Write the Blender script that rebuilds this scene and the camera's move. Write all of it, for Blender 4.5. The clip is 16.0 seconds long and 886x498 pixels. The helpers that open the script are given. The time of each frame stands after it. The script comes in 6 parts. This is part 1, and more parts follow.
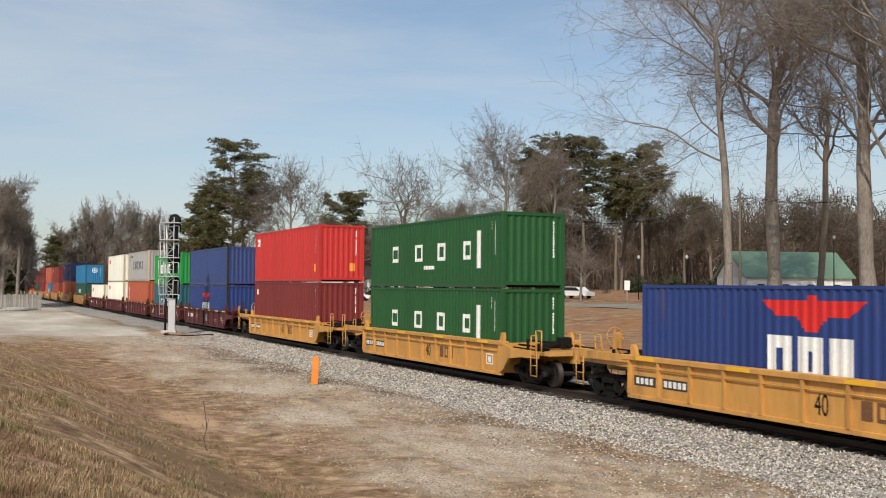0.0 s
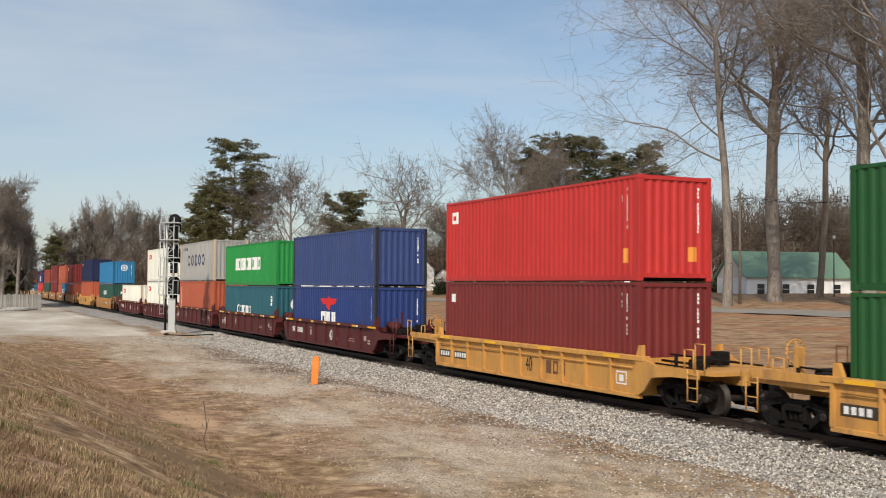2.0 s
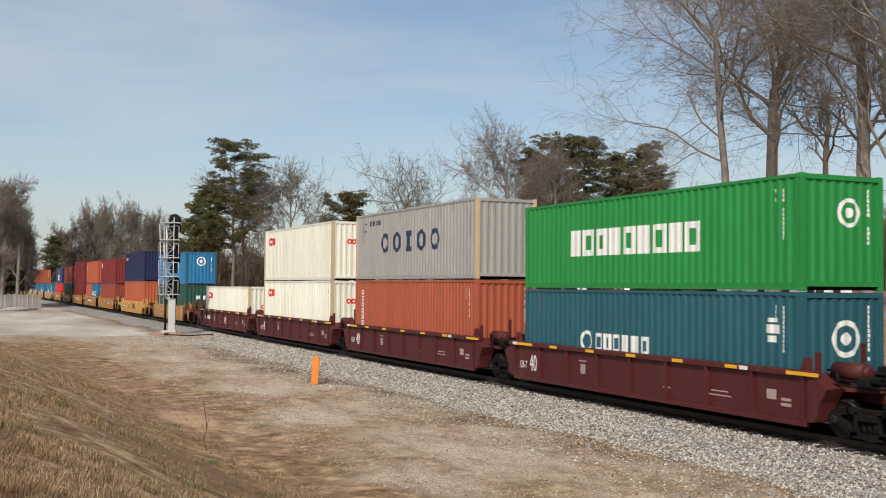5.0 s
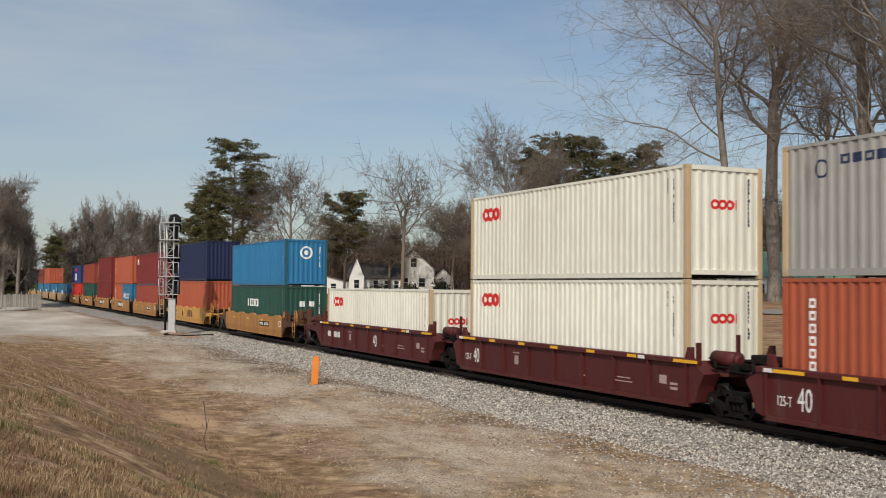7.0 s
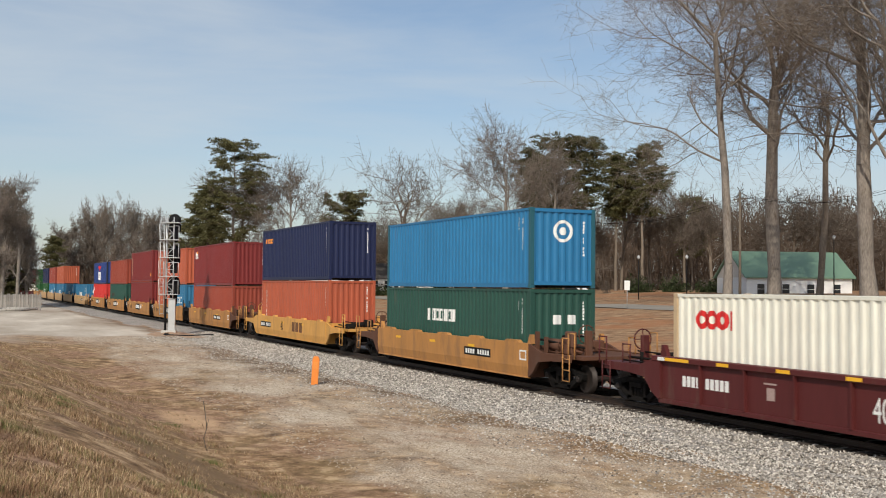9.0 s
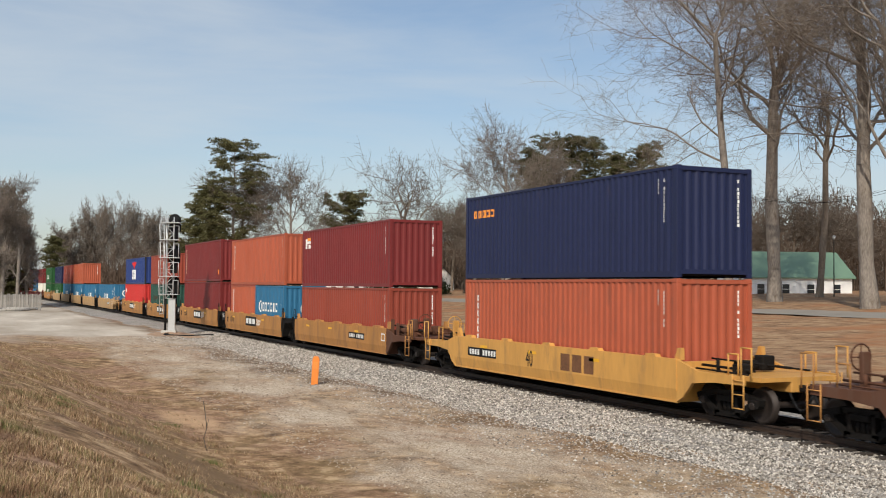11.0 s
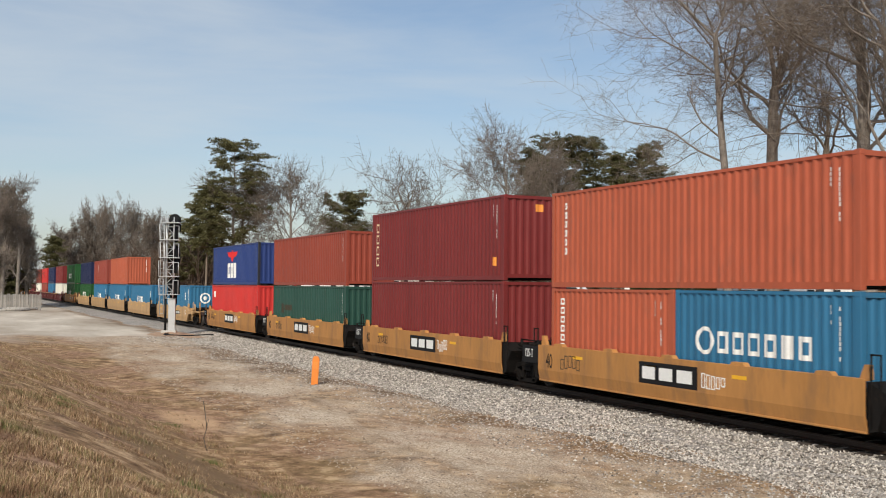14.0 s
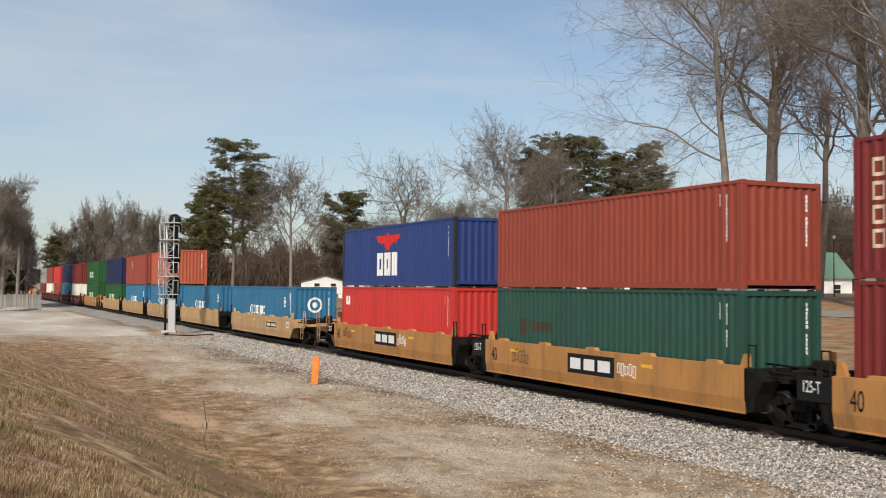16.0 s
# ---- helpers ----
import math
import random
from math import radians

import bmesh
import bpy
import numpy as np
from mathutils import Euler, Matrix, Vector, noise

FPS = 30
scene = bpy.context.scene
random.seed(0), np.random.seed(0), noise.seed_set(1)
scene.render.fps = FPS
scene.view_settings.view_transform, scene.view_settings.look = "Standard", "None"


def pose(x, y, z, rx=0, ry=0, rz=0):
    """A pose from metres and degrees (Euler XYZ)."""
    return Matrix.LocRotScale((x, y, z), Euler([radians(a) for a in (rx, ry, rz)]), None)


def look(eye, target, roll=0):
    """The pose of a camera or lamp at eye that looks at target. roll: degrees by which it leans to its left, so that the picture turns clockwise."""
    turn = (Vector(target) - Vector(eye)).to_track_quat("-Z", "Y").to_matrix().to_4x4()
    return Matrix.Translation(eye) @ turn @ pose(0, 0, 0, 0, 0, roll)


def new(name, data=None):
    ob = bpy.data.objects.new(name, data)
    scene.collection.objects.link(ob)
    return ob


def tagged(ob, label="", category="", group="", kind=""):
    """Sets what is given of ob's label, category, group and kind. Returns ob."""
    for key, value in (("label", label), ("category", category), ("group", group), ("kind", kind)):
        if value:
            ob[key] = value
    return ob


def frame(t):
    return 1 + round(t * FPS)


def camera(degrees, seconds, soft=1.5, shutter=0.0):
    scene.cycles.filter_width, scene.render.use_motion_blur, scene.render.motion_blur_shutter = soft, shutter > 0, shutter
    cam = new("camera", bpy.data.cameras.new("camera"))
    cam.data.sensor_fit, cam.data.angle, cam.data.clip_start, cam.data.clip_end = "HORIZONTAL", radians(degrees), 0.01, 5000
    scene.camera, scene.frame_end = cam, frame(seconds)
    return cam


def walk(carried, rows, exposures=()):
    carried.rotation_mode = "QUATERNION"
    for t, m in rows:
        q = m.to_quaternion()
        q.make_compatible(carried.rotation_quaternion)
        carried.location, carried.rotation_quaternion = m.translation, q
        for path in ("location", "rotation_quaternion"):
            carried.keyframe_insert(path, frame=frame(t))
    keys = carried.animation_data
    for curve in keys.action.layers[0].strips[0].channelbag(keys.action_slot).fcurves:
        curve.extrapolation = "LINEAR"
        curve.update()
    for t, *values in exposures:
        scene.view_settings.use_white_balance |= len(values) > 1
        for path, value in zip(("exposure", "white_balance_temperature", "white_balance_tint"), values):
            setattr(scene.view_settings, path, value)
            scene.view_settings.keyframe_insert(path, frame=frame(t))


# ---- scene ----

# Camera: on a bank beside a single railway line; the line runs along x.
EYE = (0.0, 0.0, 2.9)
TURN, TILT, LEAN = 65.08, 2.04, 0.52
cam = camera(45.42, 16.0, soft=1.0, shutter=0.12)
AIM = (EYE[0] - math.sin(radians(TURN)) * math.cos(radians(TILT)),
       EYE[1] + math.cos(radians(TURN)) * math.cos(radians(TILT)),
       EYE[2] + math.sin(radians(TILT)))
STAND = look(EYE, AIM, LEAN)
walk(cam, [(0.0, STAND), (16.0, STAND)],
     [(0.0, -0.03), (4.2, -0.03), (5.2, -0.12), (6.3, -0.30), (7.2, -0.34), (8.0, -0.22), (8.5, -0.12), (9.2, -0.05), (11.3, -0.03), (16.0, -0.03)])

# ---- light ----
SUN_EL, SUN_DIR = 40.0, (0.788, -0.616)     # the way towards the sun, over the ground
world = bpy.data.worlds.new("sky")
scene.world = world
world.use_nodes = True


def build_sky():
    nt = world.node_tree
    nt.nodes.clear()
    out = nt.nodes.new("ShaderNodeOutputWorld")
    bg = nt.nodes.new("ShaderNodeBackground")
    sky = nt.nodes.new("ShaderNodeTexSky")
    sky.sky_type, sky.sun_disc = "NISHITA", False
    sky.sun_elevation = radians(SUN_EL)
    sky.sun_rotation = math.atan2(SUN_DIR[0], SUN_DIR[1])
    sky.air_density, sky.dust_density, sky.ozone_density = 1.0, 1.2, 1.6
    co = nt.nodes.new("ShaderNodeTexCoord")
    mp = nt.nodes.new("ShaderNodeMapping")
    mp.inputs["Rotation"].default_value = (0.0, 0.12, radians(20))
    mp.inputs["Scale"].default_value = (1.3, 1.3, 7.0)
    n1 = nt.nodes.new("ShaderNodeTexNoise")
    n1.inputs["Scale"].default_value, n1.inputs["Detail"].default_value = 1.6, 7.0
    n1.inputs["Roughness"].default_value, n1.inputs["Distortion"].default_value = 0.55, 0.35
    ramp = nt.nodes.new("ShaderNodeValToRGB")
    ramp.color_ramp.elements[0].position, ramp.color_ramp.elements[1].position = 0.34, 0.74
    ramp.color_ramp.elements[0].color = (0, 0, 0, 1)
    ramp.color_ramp.elements[1].color = (0.75, 0.75, 0.75, 1)
    mix = nt.nodes.new("ShaderNodeMix")
    mix.data_type = "RGBA"
    mix.inputs[7].default_value = (5.4, 5.9, 6.3, 1)
    nt.links.new(co.outputs["Generated"], mp.inputs["Vector"])
    nt.links.new(mp.outputs[0], n1.inputs["Vector"])
    nt.links.new(n1.outputs["Fac"], ramp.inputs[0])
    nt.links.new(ramp.outputs[0], mix.inputs[0])
    nt.links.new(sky.outputs[0], mix.inputs[6])
    nt.links.new(mix.outputs[2], bg.inputs[0])
    bg.inputs[1].default_value = 0.115
    nt.links.new(bg.outputs[0], out.inputs[0])


build_sky()
sun = new("sun", bpy.data.lights.new("sun", "SUN"))
sun.data.energy, sun.data.angle, sun.data.color = 3.6, radians(0.53), (1.0, 0.915, 0.785)
sun.matrix_basis = look((SUN_DIR[0] * 60, SUN_DIR[1] * 60, 60 * math.tan(radians(SUN_EL))), (0, 0, 0))

# ---- materials ----


def lin(r, g, b):
    """sRGB 0..255 to linear."""
    return tuple((c / 255 / 12.92 if c < 11 else ((c / 255 + 0.055) / 1.055) ** 2.4) for c in (r, g, b))


MATS = {}


def material(name, base, rough=0.6, metal=0.0, spread=0.25, grain=40.0, blotch=1.2, bump=0.15, second=None, amount=0.5,
             stretch=(1, 1, 1), space="Object", specular=0.5, shift=0.0, coarse=0.5):
    """Colour with fine grain and large stains; second: a second colour in patches."""
    if name in MATS:
        return MATS[name]
    m = bpy.data.materials.new(name)
    m.use_nodes = True
    nt = m.node_tree
    b = nt.nodes["Principled BSDF"]
    co = nt.nodes.new("ShaderNodeTexCoord")
    mp = nt.nodes.new("ShaderNodeMapping")
    mp.inputs["Scale"].default_value = stretch
    nt.links.new(co.outputs[space], mp.inputs[0])
    fine, wide = nt.nodes.new("ShaderNodeTexNoise"), nt.nodes.new("ShaderNodeTexNoise")
    fine.inputs["Scale"].default_value, fine.inputs["Detail"].default_value = grain, 4.0
    wide.inputs["Scale"].default_value, wide.inputs["Detail"].default_value = blotch, 6.0
    wide.inputs["Roughness"].default_value = 0.62
    for n in (fine, wide):
        nt.links.new(mp.outputs[0], n.inputs["Vector"])
    r = nt.nodes.new("ShaderNodeValToRGB")
    e = r.color_ramp.elements
    k = spread
    e[0].position, e[1].position = 0.3, 0.7
    e[0].color = (*[c * (1 - k) for c in base], 1)
    e[1].color = (*[min(c * (1 + k), 0.9) for c in base], 1)
    add = nt.nodes.new("ShaderNodeMath")
    add.operation = "MULTIPLY_ADD"
    add.inputs[1].default_value = coarse
    mul = nt.nodes.new("ShaderNodeMath")
    mul.operation = "MULTIPLY"
    mul.inputs[1].default_value = 1 - coarse
    nt.links.new(fine.outputs["Fac"], mul.inputs[0])
    nt.links.new(wide.outputs["Fac"], add.inputs[0])
    nt.links.new(mul.outputs[0], add.inputs[2])
    nt.links.new(add.outputs[0], r.inputs[0])
    last = r.outputs[0]
    if second:
        patch = nt.nodes.new("ShaderNodeTexNoise")
        patch.inputs["Scale"].default_value, patch.inputs["Detail"].default_value = blotch * 2.3, 8.0
        patch.inputs["Roughness"].default_value = 0.7
        nt.links.new(mp.outputs[0], patch.inputs["Vector"])
        pr = nt.nodes.new("ShaderNodeValToRGB")
        pe = pr.color_ramp.elements
        pe[0].position, pe[1].position = 0.72 - 0.4 * amount, 0.82 - 0.3 * amount
        pe[0].color, pe[1].color = (0, 0, 0, 1), (1, 1, 1, 1)
        nt.links.new(patch.outputs["Fac"], pr.inputs[0])
        mx = nt.nodes.new("ShaderNodeMix")
        mx.data_type = "RGBA"
        mx.inputs[7].default_value = (*second, 1)
        nt.links.new(pr.outputs[0], mx.inputs[0])
        nt.links.new(last, mx.inputs[6])
        last = mx.outputs[2]
    if shift:
        info = nt.nodes.new("ShaderNodeObjectInfo")
        hs = nt.nodes.new("ShaderNodeHueSaturation")
        rng = nt.nodes.new("ShaderNodeMapRange")
        rng.inputs[3].default_value, rng.inputs[4].default_value = 1 - shift, 1 + shift
        nt.links.new(info.outputs["Random"], rng.inputs[0])
        nt.links.new(rng.outputs[0], hs.inputs["Value"])
        nt.links.new(last, hs.inputs["Color"])
        last = hs.outputs[0]
    nt.links.new(last, b.inputs["Base Color"])
    b.inputs["Roughness"].default_value, b.inputs["Metallic"].default_value = rough, metal
    b.inputs["Specular IOR Level"].default_value = specular
    if bump:
        bp = nt.nodes.new("ShaderNodeBump")
        bp.inputs["Strength"].default_value, bp.inputs["Distance"].default_value = bump, 0.02
        nt.links.new(fine.outputs["Fac"], bp.inputs["Height"])
        nt.links.new(bp.outputs[0], b.inputs["Normal"])
    MATS[name] = m
    return m


def paint(name, rgb, rust=0.3, rough=0.5):
    """Worn container or car paint: faded patches, vertical dirt and rust."""
    return material("paint_" + name, lin(*rgb), rough=rough, spread=0.16, grain=9.0, blotch=0.7, bump=0.06,
                    second=tuple(0.55 * c + 0.45 * d for c, d in zip(lin(*rgb), (0.12, 0.08, 0.06))), amount=rust,
                    stretch=(1.0, 1.0, 0.22), shift=0.06, specular=0.35, coarse=0.65)


STEEL = material("dark_steel", (0.012, 0.0105, 0.0095), rough=0.8, specular=0.12, spread=0.5, second=(0.034, 0.023, 0.017), amount=0.4)
RAIL = material("rail_steel", (0.05, 0.032, 0.023), rough=0.55, metal=0.3, grain=30, stretch=(0.2, 1, 1))
TIE = material("tie_wood", (0.045, 0.035, 0.028), rough=0.9, spread=0.4, stretch=(1, 0.2, 1), shift=0.3)
ALU = material("aluminium", (0.55, 0.56, 0.56), rough=0.45, metal=0.4, spread=0.15)
BLACK = material("black_paint", (0.010, 0.010, 0.011), rough=0.65, specular=0.2, spread=0.3)
WHITE = material("white_marking", (0.78, 0.78, 0.75), rough=0.6, spread=0.12, grain=14)
ORANGE = material("orange_plastic", lin(226, 132, 50), rough=0.5, spread=0.12)

# ---- mesh helpers ----


def finish(bm, name):
    me = bpy.data.meshes.new(name)
    bm.to_mesh(me)
    bm.free()
    return me


def part(name, data, mat, parent=None, label="", at=None):
    """One mesh object under a thing or part; data: a bmesh or a mesh. A mesh shared between colours gets its material on the object."""
    me = finish(data, name) if isinstance(data, bmesh.types.BMesh) else data
    if not me.materials:
        me.materials.append(mat)
    ob = new(name, me)
    if me.materials[0] is not mat:
        ob.material_slots[0].link = "OBJECT"
        ob.material_slots[0].material = mat
    if parent is not None:
        ob.parent = parent
    if at is not None:
        ob.matrix_basis = at
    if label:
        ob["label"] = label
    return ob


def thing(name, label, category, group="", at=None):
    ob = new(name)
    ob.empty_display_size = 0.2
    tagged(ob, label, category, group)
    if at is not None:
        ob.matrix_basis = at
    return ob


def box(bm, x0, x1, y0, y1, z0, z1, bevel=0.0):
    v = [bm.verts.new((x, y, z)) for x in (x0, x1) for y in (y0, y1) for z in (z0, z1)]
    fs = [bm.faces.new([v[i] for i in q]) for q in ((0, 1, 3, 2), (4, 6, 7, 5), (0, 4, 5, 1), (2, 3, 7, 6), (0, 2, 6, 4), (1, 5, 7, 3))]
    if bevel:
        es = {e for f in fs for e in f.edges}
        bmesh.ops.bevel(bm, geom=list(es), offset=bevel, segments=1, affect="EDGES")
    return bm


def boxes(*rows, bevel=0.0):
    bm = bmesh.new()
    for r in rows:
        box(bm, *r, bevel=bevel)
    return bm


def tube(bm, a, b, r0, r1=None, n=8, caps=True):
    """A round bar from a to b."""
    r1 = r0 if r1 is None else r1
    a, b = Vector(a), Vector(b)
    q = (b - a).to_track_quat("Z", "Y")
    rings = []
    for c, r in ((a, r0), (b, r1)):
        rings.append([bm.verts.new(c + q @ Vector((r * math.cos(2 * math.pi * i / n), r * math.sin(2 * math.pi * i / n), 0))) for i in range(n)])
    for i in range(n):
        f = bm.faces.new((rings[0][i], rings[0][(i + 1) % n], rings[1][(i + 1) % n], rings[1][i]))
        f.smooth = n > 5
    if caps:
        bm.faces.new(rings[0][::-1])
        bm.faces.new(rings[1])
    return bm


def tubes(pairs, r, n=6):
    bm = bmesh.new()
    for a, b in pairs:
        tube(bm, a, b, r, r, n)
    return bm


def prism(bm, outline, axis, lo, hi):
    """An outline (u, v) pushed along an axis: 'x' takes (y, z), 'y' takes (x, z), 'z' takes (x, y)."""
    def at(u, v, w):
        return {"x": (w, u, v), "y": (u, w, v), "z": (u, v, w)}[axis]
    a = [bm.verts.new(at(u, v, lo)) for u, v in outline]
    b = [bm.verts.new(at(u, v, hi)) for u, v in outline]
    n = len(outline)
    for i in range(n):
        bm.faces.new((a[i], a[(i + 1) % n], b[(i + 1) % n], b[i]))
    bm.faces.new(a[::-1])
    bm.faces.new(b)
    bmesh.ops.recalc_face_normals(bm, faces=bm.faces[:])
    return bm


def raw_mesh(name, verts, faces):
    me = bpy.data.meshes.new(name)
    me.from_pydata(verts, [], faces)
    me.update()
    return me


def fast_mesh(name, co, quads=None, tris=None):
    """A mesh from arrays of places and of faces."""
    me = bpy.data.meshes.new(name)
    co = np.asarray(co, dtype=np.float32)
    f = quads if quads is not None else tris
    f = np.asarray(f, dtype=np.int32)
    me.vertices.add(len(co))
    me.vertices.foreach_set("co", co.ravel())
    me.loops.add(f.size)
    me.loops.foreach_set("vertex_index", f.ravel())
    me.polygons.add(len(f))
    me.polygons.foreach_set("loop_start", np.arange(0, f.size, f.shape[1], dtype=np.int32))
    me.update(calc_edges=True)
    return me


TRACK = 17.96          # the track's middle line, y
RAIL_TOP = -0.22
SPEED = 13.65          # the train's speed, metres a second


def smooth(u):
    u = np.clip(u, 0.0, 1.0)
    return u * u * (3 - 2 * u)


def ground_height(x, y):
    """The land: level by the line, a grassy bank round the camera, a slope that rises beyond the line."""
    z = np.full(np.broadcast(x, y).shape, -0.45) - 0.12 * smooth((y - 12.2) / 2.0) * smooth((26 - y) / 3.0)
    z = z + 1.75 * smooth((5.4 - y) / 5.8) * smooth((x + 78) / 55)
    z = z + 2.9 * np.clip((y - 23.5) / 66.0, 0, 1) + 0.006 * np.clip(y - 89.5, 0, 400)
    z = z + 0.05 * np.sin(x * 0.41 + y * 0.7) * np.sin(y * 0.33 - x * 0.13) + 0.03 * np.sin(x * 1.3) * np.sin(y * 1.7 + 1)
    return z


def land_z(x, y):
    return float(ground_height(np.array([x]), np.array([y]))[0])


# ---- ground ----


def axis_steps(lo, hi, near_lo, near_hi, step, growth=1.18):
    a = list(np.arange(near_lo, near_hi + step * 0.5, step))
    s, v = step, a[-1]
    while v < hi:
        s *= growth
        v += s
        a.append(v)
    s, v = step, a[0]
    while v > lo:
        s *= growth
        v -= s
        a.insert(0, v)
    return np.array(a)


def build_ground():
    xs, ys = axis_steps(-3200, 2500, -60, 6, 0.35), axis_steps(-2500, 3200, -3, 16, 0.3)
    X, Y = np.meshgrid(xs, ys, indexing="ij")
    Z = ground_height(X, Y)
    near = (X > -70) & (Y < 14)
    rng = np.random.RandomState(3)
    Z = Z + near * (rng.rand(*Z.shape) - 0.5) * 0.016 * (1 + 0.6 * (Y < 5.5))
    n, m = X.shape
    idx = np.arange(n * m).reshape(n, m)
    q = np.stack([idx[:-1, :-1], idx[1:, :-1], idx[1:, 1:], idx[:-1, 1:]], -1).reshape(-1, 4)
    me = fast_mesh("ground", np.stack([X, Y, Z], -1).reshape(-1, 3), quads=q)
    for p in me.polygons:
        p.use_smooth = True
    ob = new("ground", me)
    me.materials.append(ground_material())
    tagged(ob, "dry tan winter grass and gravelly dirt beside the railway", "ground", kind="structure")


def ground_material():
    m = bpy.data.materials.new("ground_dirt_and_grass")
    m.use_nodes = True
    nt = m.node_tree
    N, Lk = nt.nodes, nt.links
    b = N["Principled BSDF"]
    co = N.new("ShaderNodeTexCoord")
    sep = N.new("ShaderNodeSeparateXYZ")
    Lk.new(co.outputs["Object"], sep.inputs[0])

    def noise_node(scale, detail=6.0, rough=0.6, stretch=(1, 1, 1)):
        mp = N.new("ShaderNodeMapping")
        mp.inputs["Scale"].default_value = stretch
        Lk.new(co.outputs["Object"], mp.inputs[0])
        n = N.new("ShaderNodeTexNoise")
        n.inputs["Scale"].default_value, n.inputs["Detail"].default_value, n.inputs["Roughness"].default_value = scale, detail, rough
        Lk.new(mp.outputs[0], n.inputs["Vector"])
        return n.outputs["Fac"]

    def math_node(op, a, c, clamp=False):
        n = N.new("ShaderNodeMath")
        n.operation, n.use_clamp = op, clamp
        for i, v in enumerate((a, c)):
            if isinstance(v, (int, float)):
                n.inputs[i].default_value = v
            else:
                Lk.new(v, n.inputs[i])
        return n.outputs[0]

    def ramp(fac, *stops):
        r = N.new("ShaderNodeValToRGB")
        e = r.color_ramp.elements
        while len(e) < len(stops):
            e.new(0.5)
        for el, (p, c) in zip(e, stops):
            el.position, el.color = p, (*c, 1)
        Lk.new(fac, r.inputs[0])
        return r.outputs[0]

    def mixed(fac, a, c):
        n = N.new("ShaderNodeMix")
        n.data_type = "RGBA"
        Lk.new(fac, n.inputs[0])
        for i, v in ((6, a), (7, c)):
            if isinstance(v, tuple):
                n.inputs[i].default_value = (*v, 1)
            else:
                Lk.new(v, n.inputs[i])
        return n.outputs[2]

    wob = noise_node(0.35, 5.0, 0.6)
    wob2 = noise_node(0.09, 4.0, 0.55)
    # across the line, with a wandering edge
    y = math_node("ADD", sep.outputs["Y"], math_node("MULTIPLY", math_node("SUBTRACT", wob, 0.5), 5.0))
    y = math_node("ADD", y, math_node("MULTIPLY", math_node("SUBTRACT", wob2, 0.5), 6.0))
    grass = ramp(noise_node(1.7, 9.0, 0.72), (0.36, (0.10, 0.055, 0.030)), (0.5, (0.30, 0.185, 0.10)), (0.62, (0.60, 0.42, 0.255)))
    grit = ramp(noise_node(26.0, 5.0, 0.7), (0.36, (0.22, 0.165, 0.115)), (0.5, (0.52, 0.425, 0.32)), (0.62, (0.78, 0.68, 0.545)))
    stone = ramp(noise_node(18.0, 4.0, 0.75), (0.36, (0.12, 0.108, 0.095)), (0.5, (0.36, 0.335, 0.30)), (0.62, (0.64, 0.60, 0.54)))
    litter = ramp(noise_node(7.0, 8.0, 0.75), (0.34, (0.045, 0.03, 0.02)), (0.5, (0.125, 0.082, 0.053)), (0.66, (0.27, 0.195, 0.13)))
    clay = (0.33, 0.15, 0.07)
    green = ramp(noise_node(2.5, 6.0, 0.7), (0.35, (0.13, 0.12, 0.045)), (0.65, (0.27, 0.21, 0.10)))
    # position 0..1 over y -10..30
    u = math_node("MULTIPLY", math_node("ADD", y, 10.0), 1 / 40.0)
    road = ramp(u, (0.42, (0, 0, 0)), (0.455, (1, 1, 1)), (0.55, (1, 1, 1)), (0.565, (0, 0, 0)))
    shoulder = ramp(u, (0.53, (0, 0, 0)), (0.55, (1, 1, 1)), (0.59, (1, 1, 1)), (0.605, (0, 0, 0)))
    bed = ramp(u, (0.60, (0, 0, 0)), (0.615, (1, 1, 1)), (0.78, (1, 1, 1)), (0.80, (0, 0, 0)))
    tufts = ramp(noise_node(0.55, 7.0, 0.7), (0.44, (0, 0, 0)), (0.62, (1, 1, 1)))
    col = mixed(math_node("MULTIPLY", tufts, 0.28), grass, green)
    earth = ramp(noise_node(5.0, 7.0, 0.7), (0.36, (0.12, 0.066, 0.042)), (0.5, (0.30, 0.175, 0.11)), (0.64, (0.50, 0.335, 0.225)))
    col = mixed(ramp(noise_node(0.33, 8.0, 0.72, (0.6, 1, 1)), (0.46, (0, 0, 0)), (0.58, (0.8, 0.8, 0.8))), col, earth)
    # bare red-brown soil in the hollow at the foot of the bank, sandy beside it
    for cx, cy, rx, ry, tone in ((-28.5, 3.7, 5.0, 1.6, earth), (-26.5, 5.4, 2.6, 0.8, (0.56, 0.37, 0.22)), (-17.6, 3.5, 6.0, 1.5, (0.20, 0.13, 0.07))):
        ex = math_node("MULTIPLY", math_node("SUBTRACT", sep.outputs["X"], cx), 1 / rx)
        ey = math_node("MULTIPLY", math_node("SUBTRACT", sep.outputs["Y"], cy), 1 / ry)
        e2 = math_node("ADD", math_node("MULTIPLY", ex, ex), math_node("MULTIPLY", ey, ey))
        e2 = math_node("ADD", e2, math_node("MULTIPLY", noise_node(1.1, 8.0, 0.75), 2.2))
        col = mixed(ramp(math_node("MULTIPLY", e2, 0.4), (0.5, (0.85, 0.85, 0.85)), (0.75, (0, 0, 0))), col, tone)
    patch = ramp(noise_node(0.5, 7.0, 0.68, (0.5, 1, 1)), (0.40, (0.15, 0.15, 0.15)), (0.6, (1, 1, 1)))
    col = mixed(math_node("MULTIPLY", road, patch), col, grit)
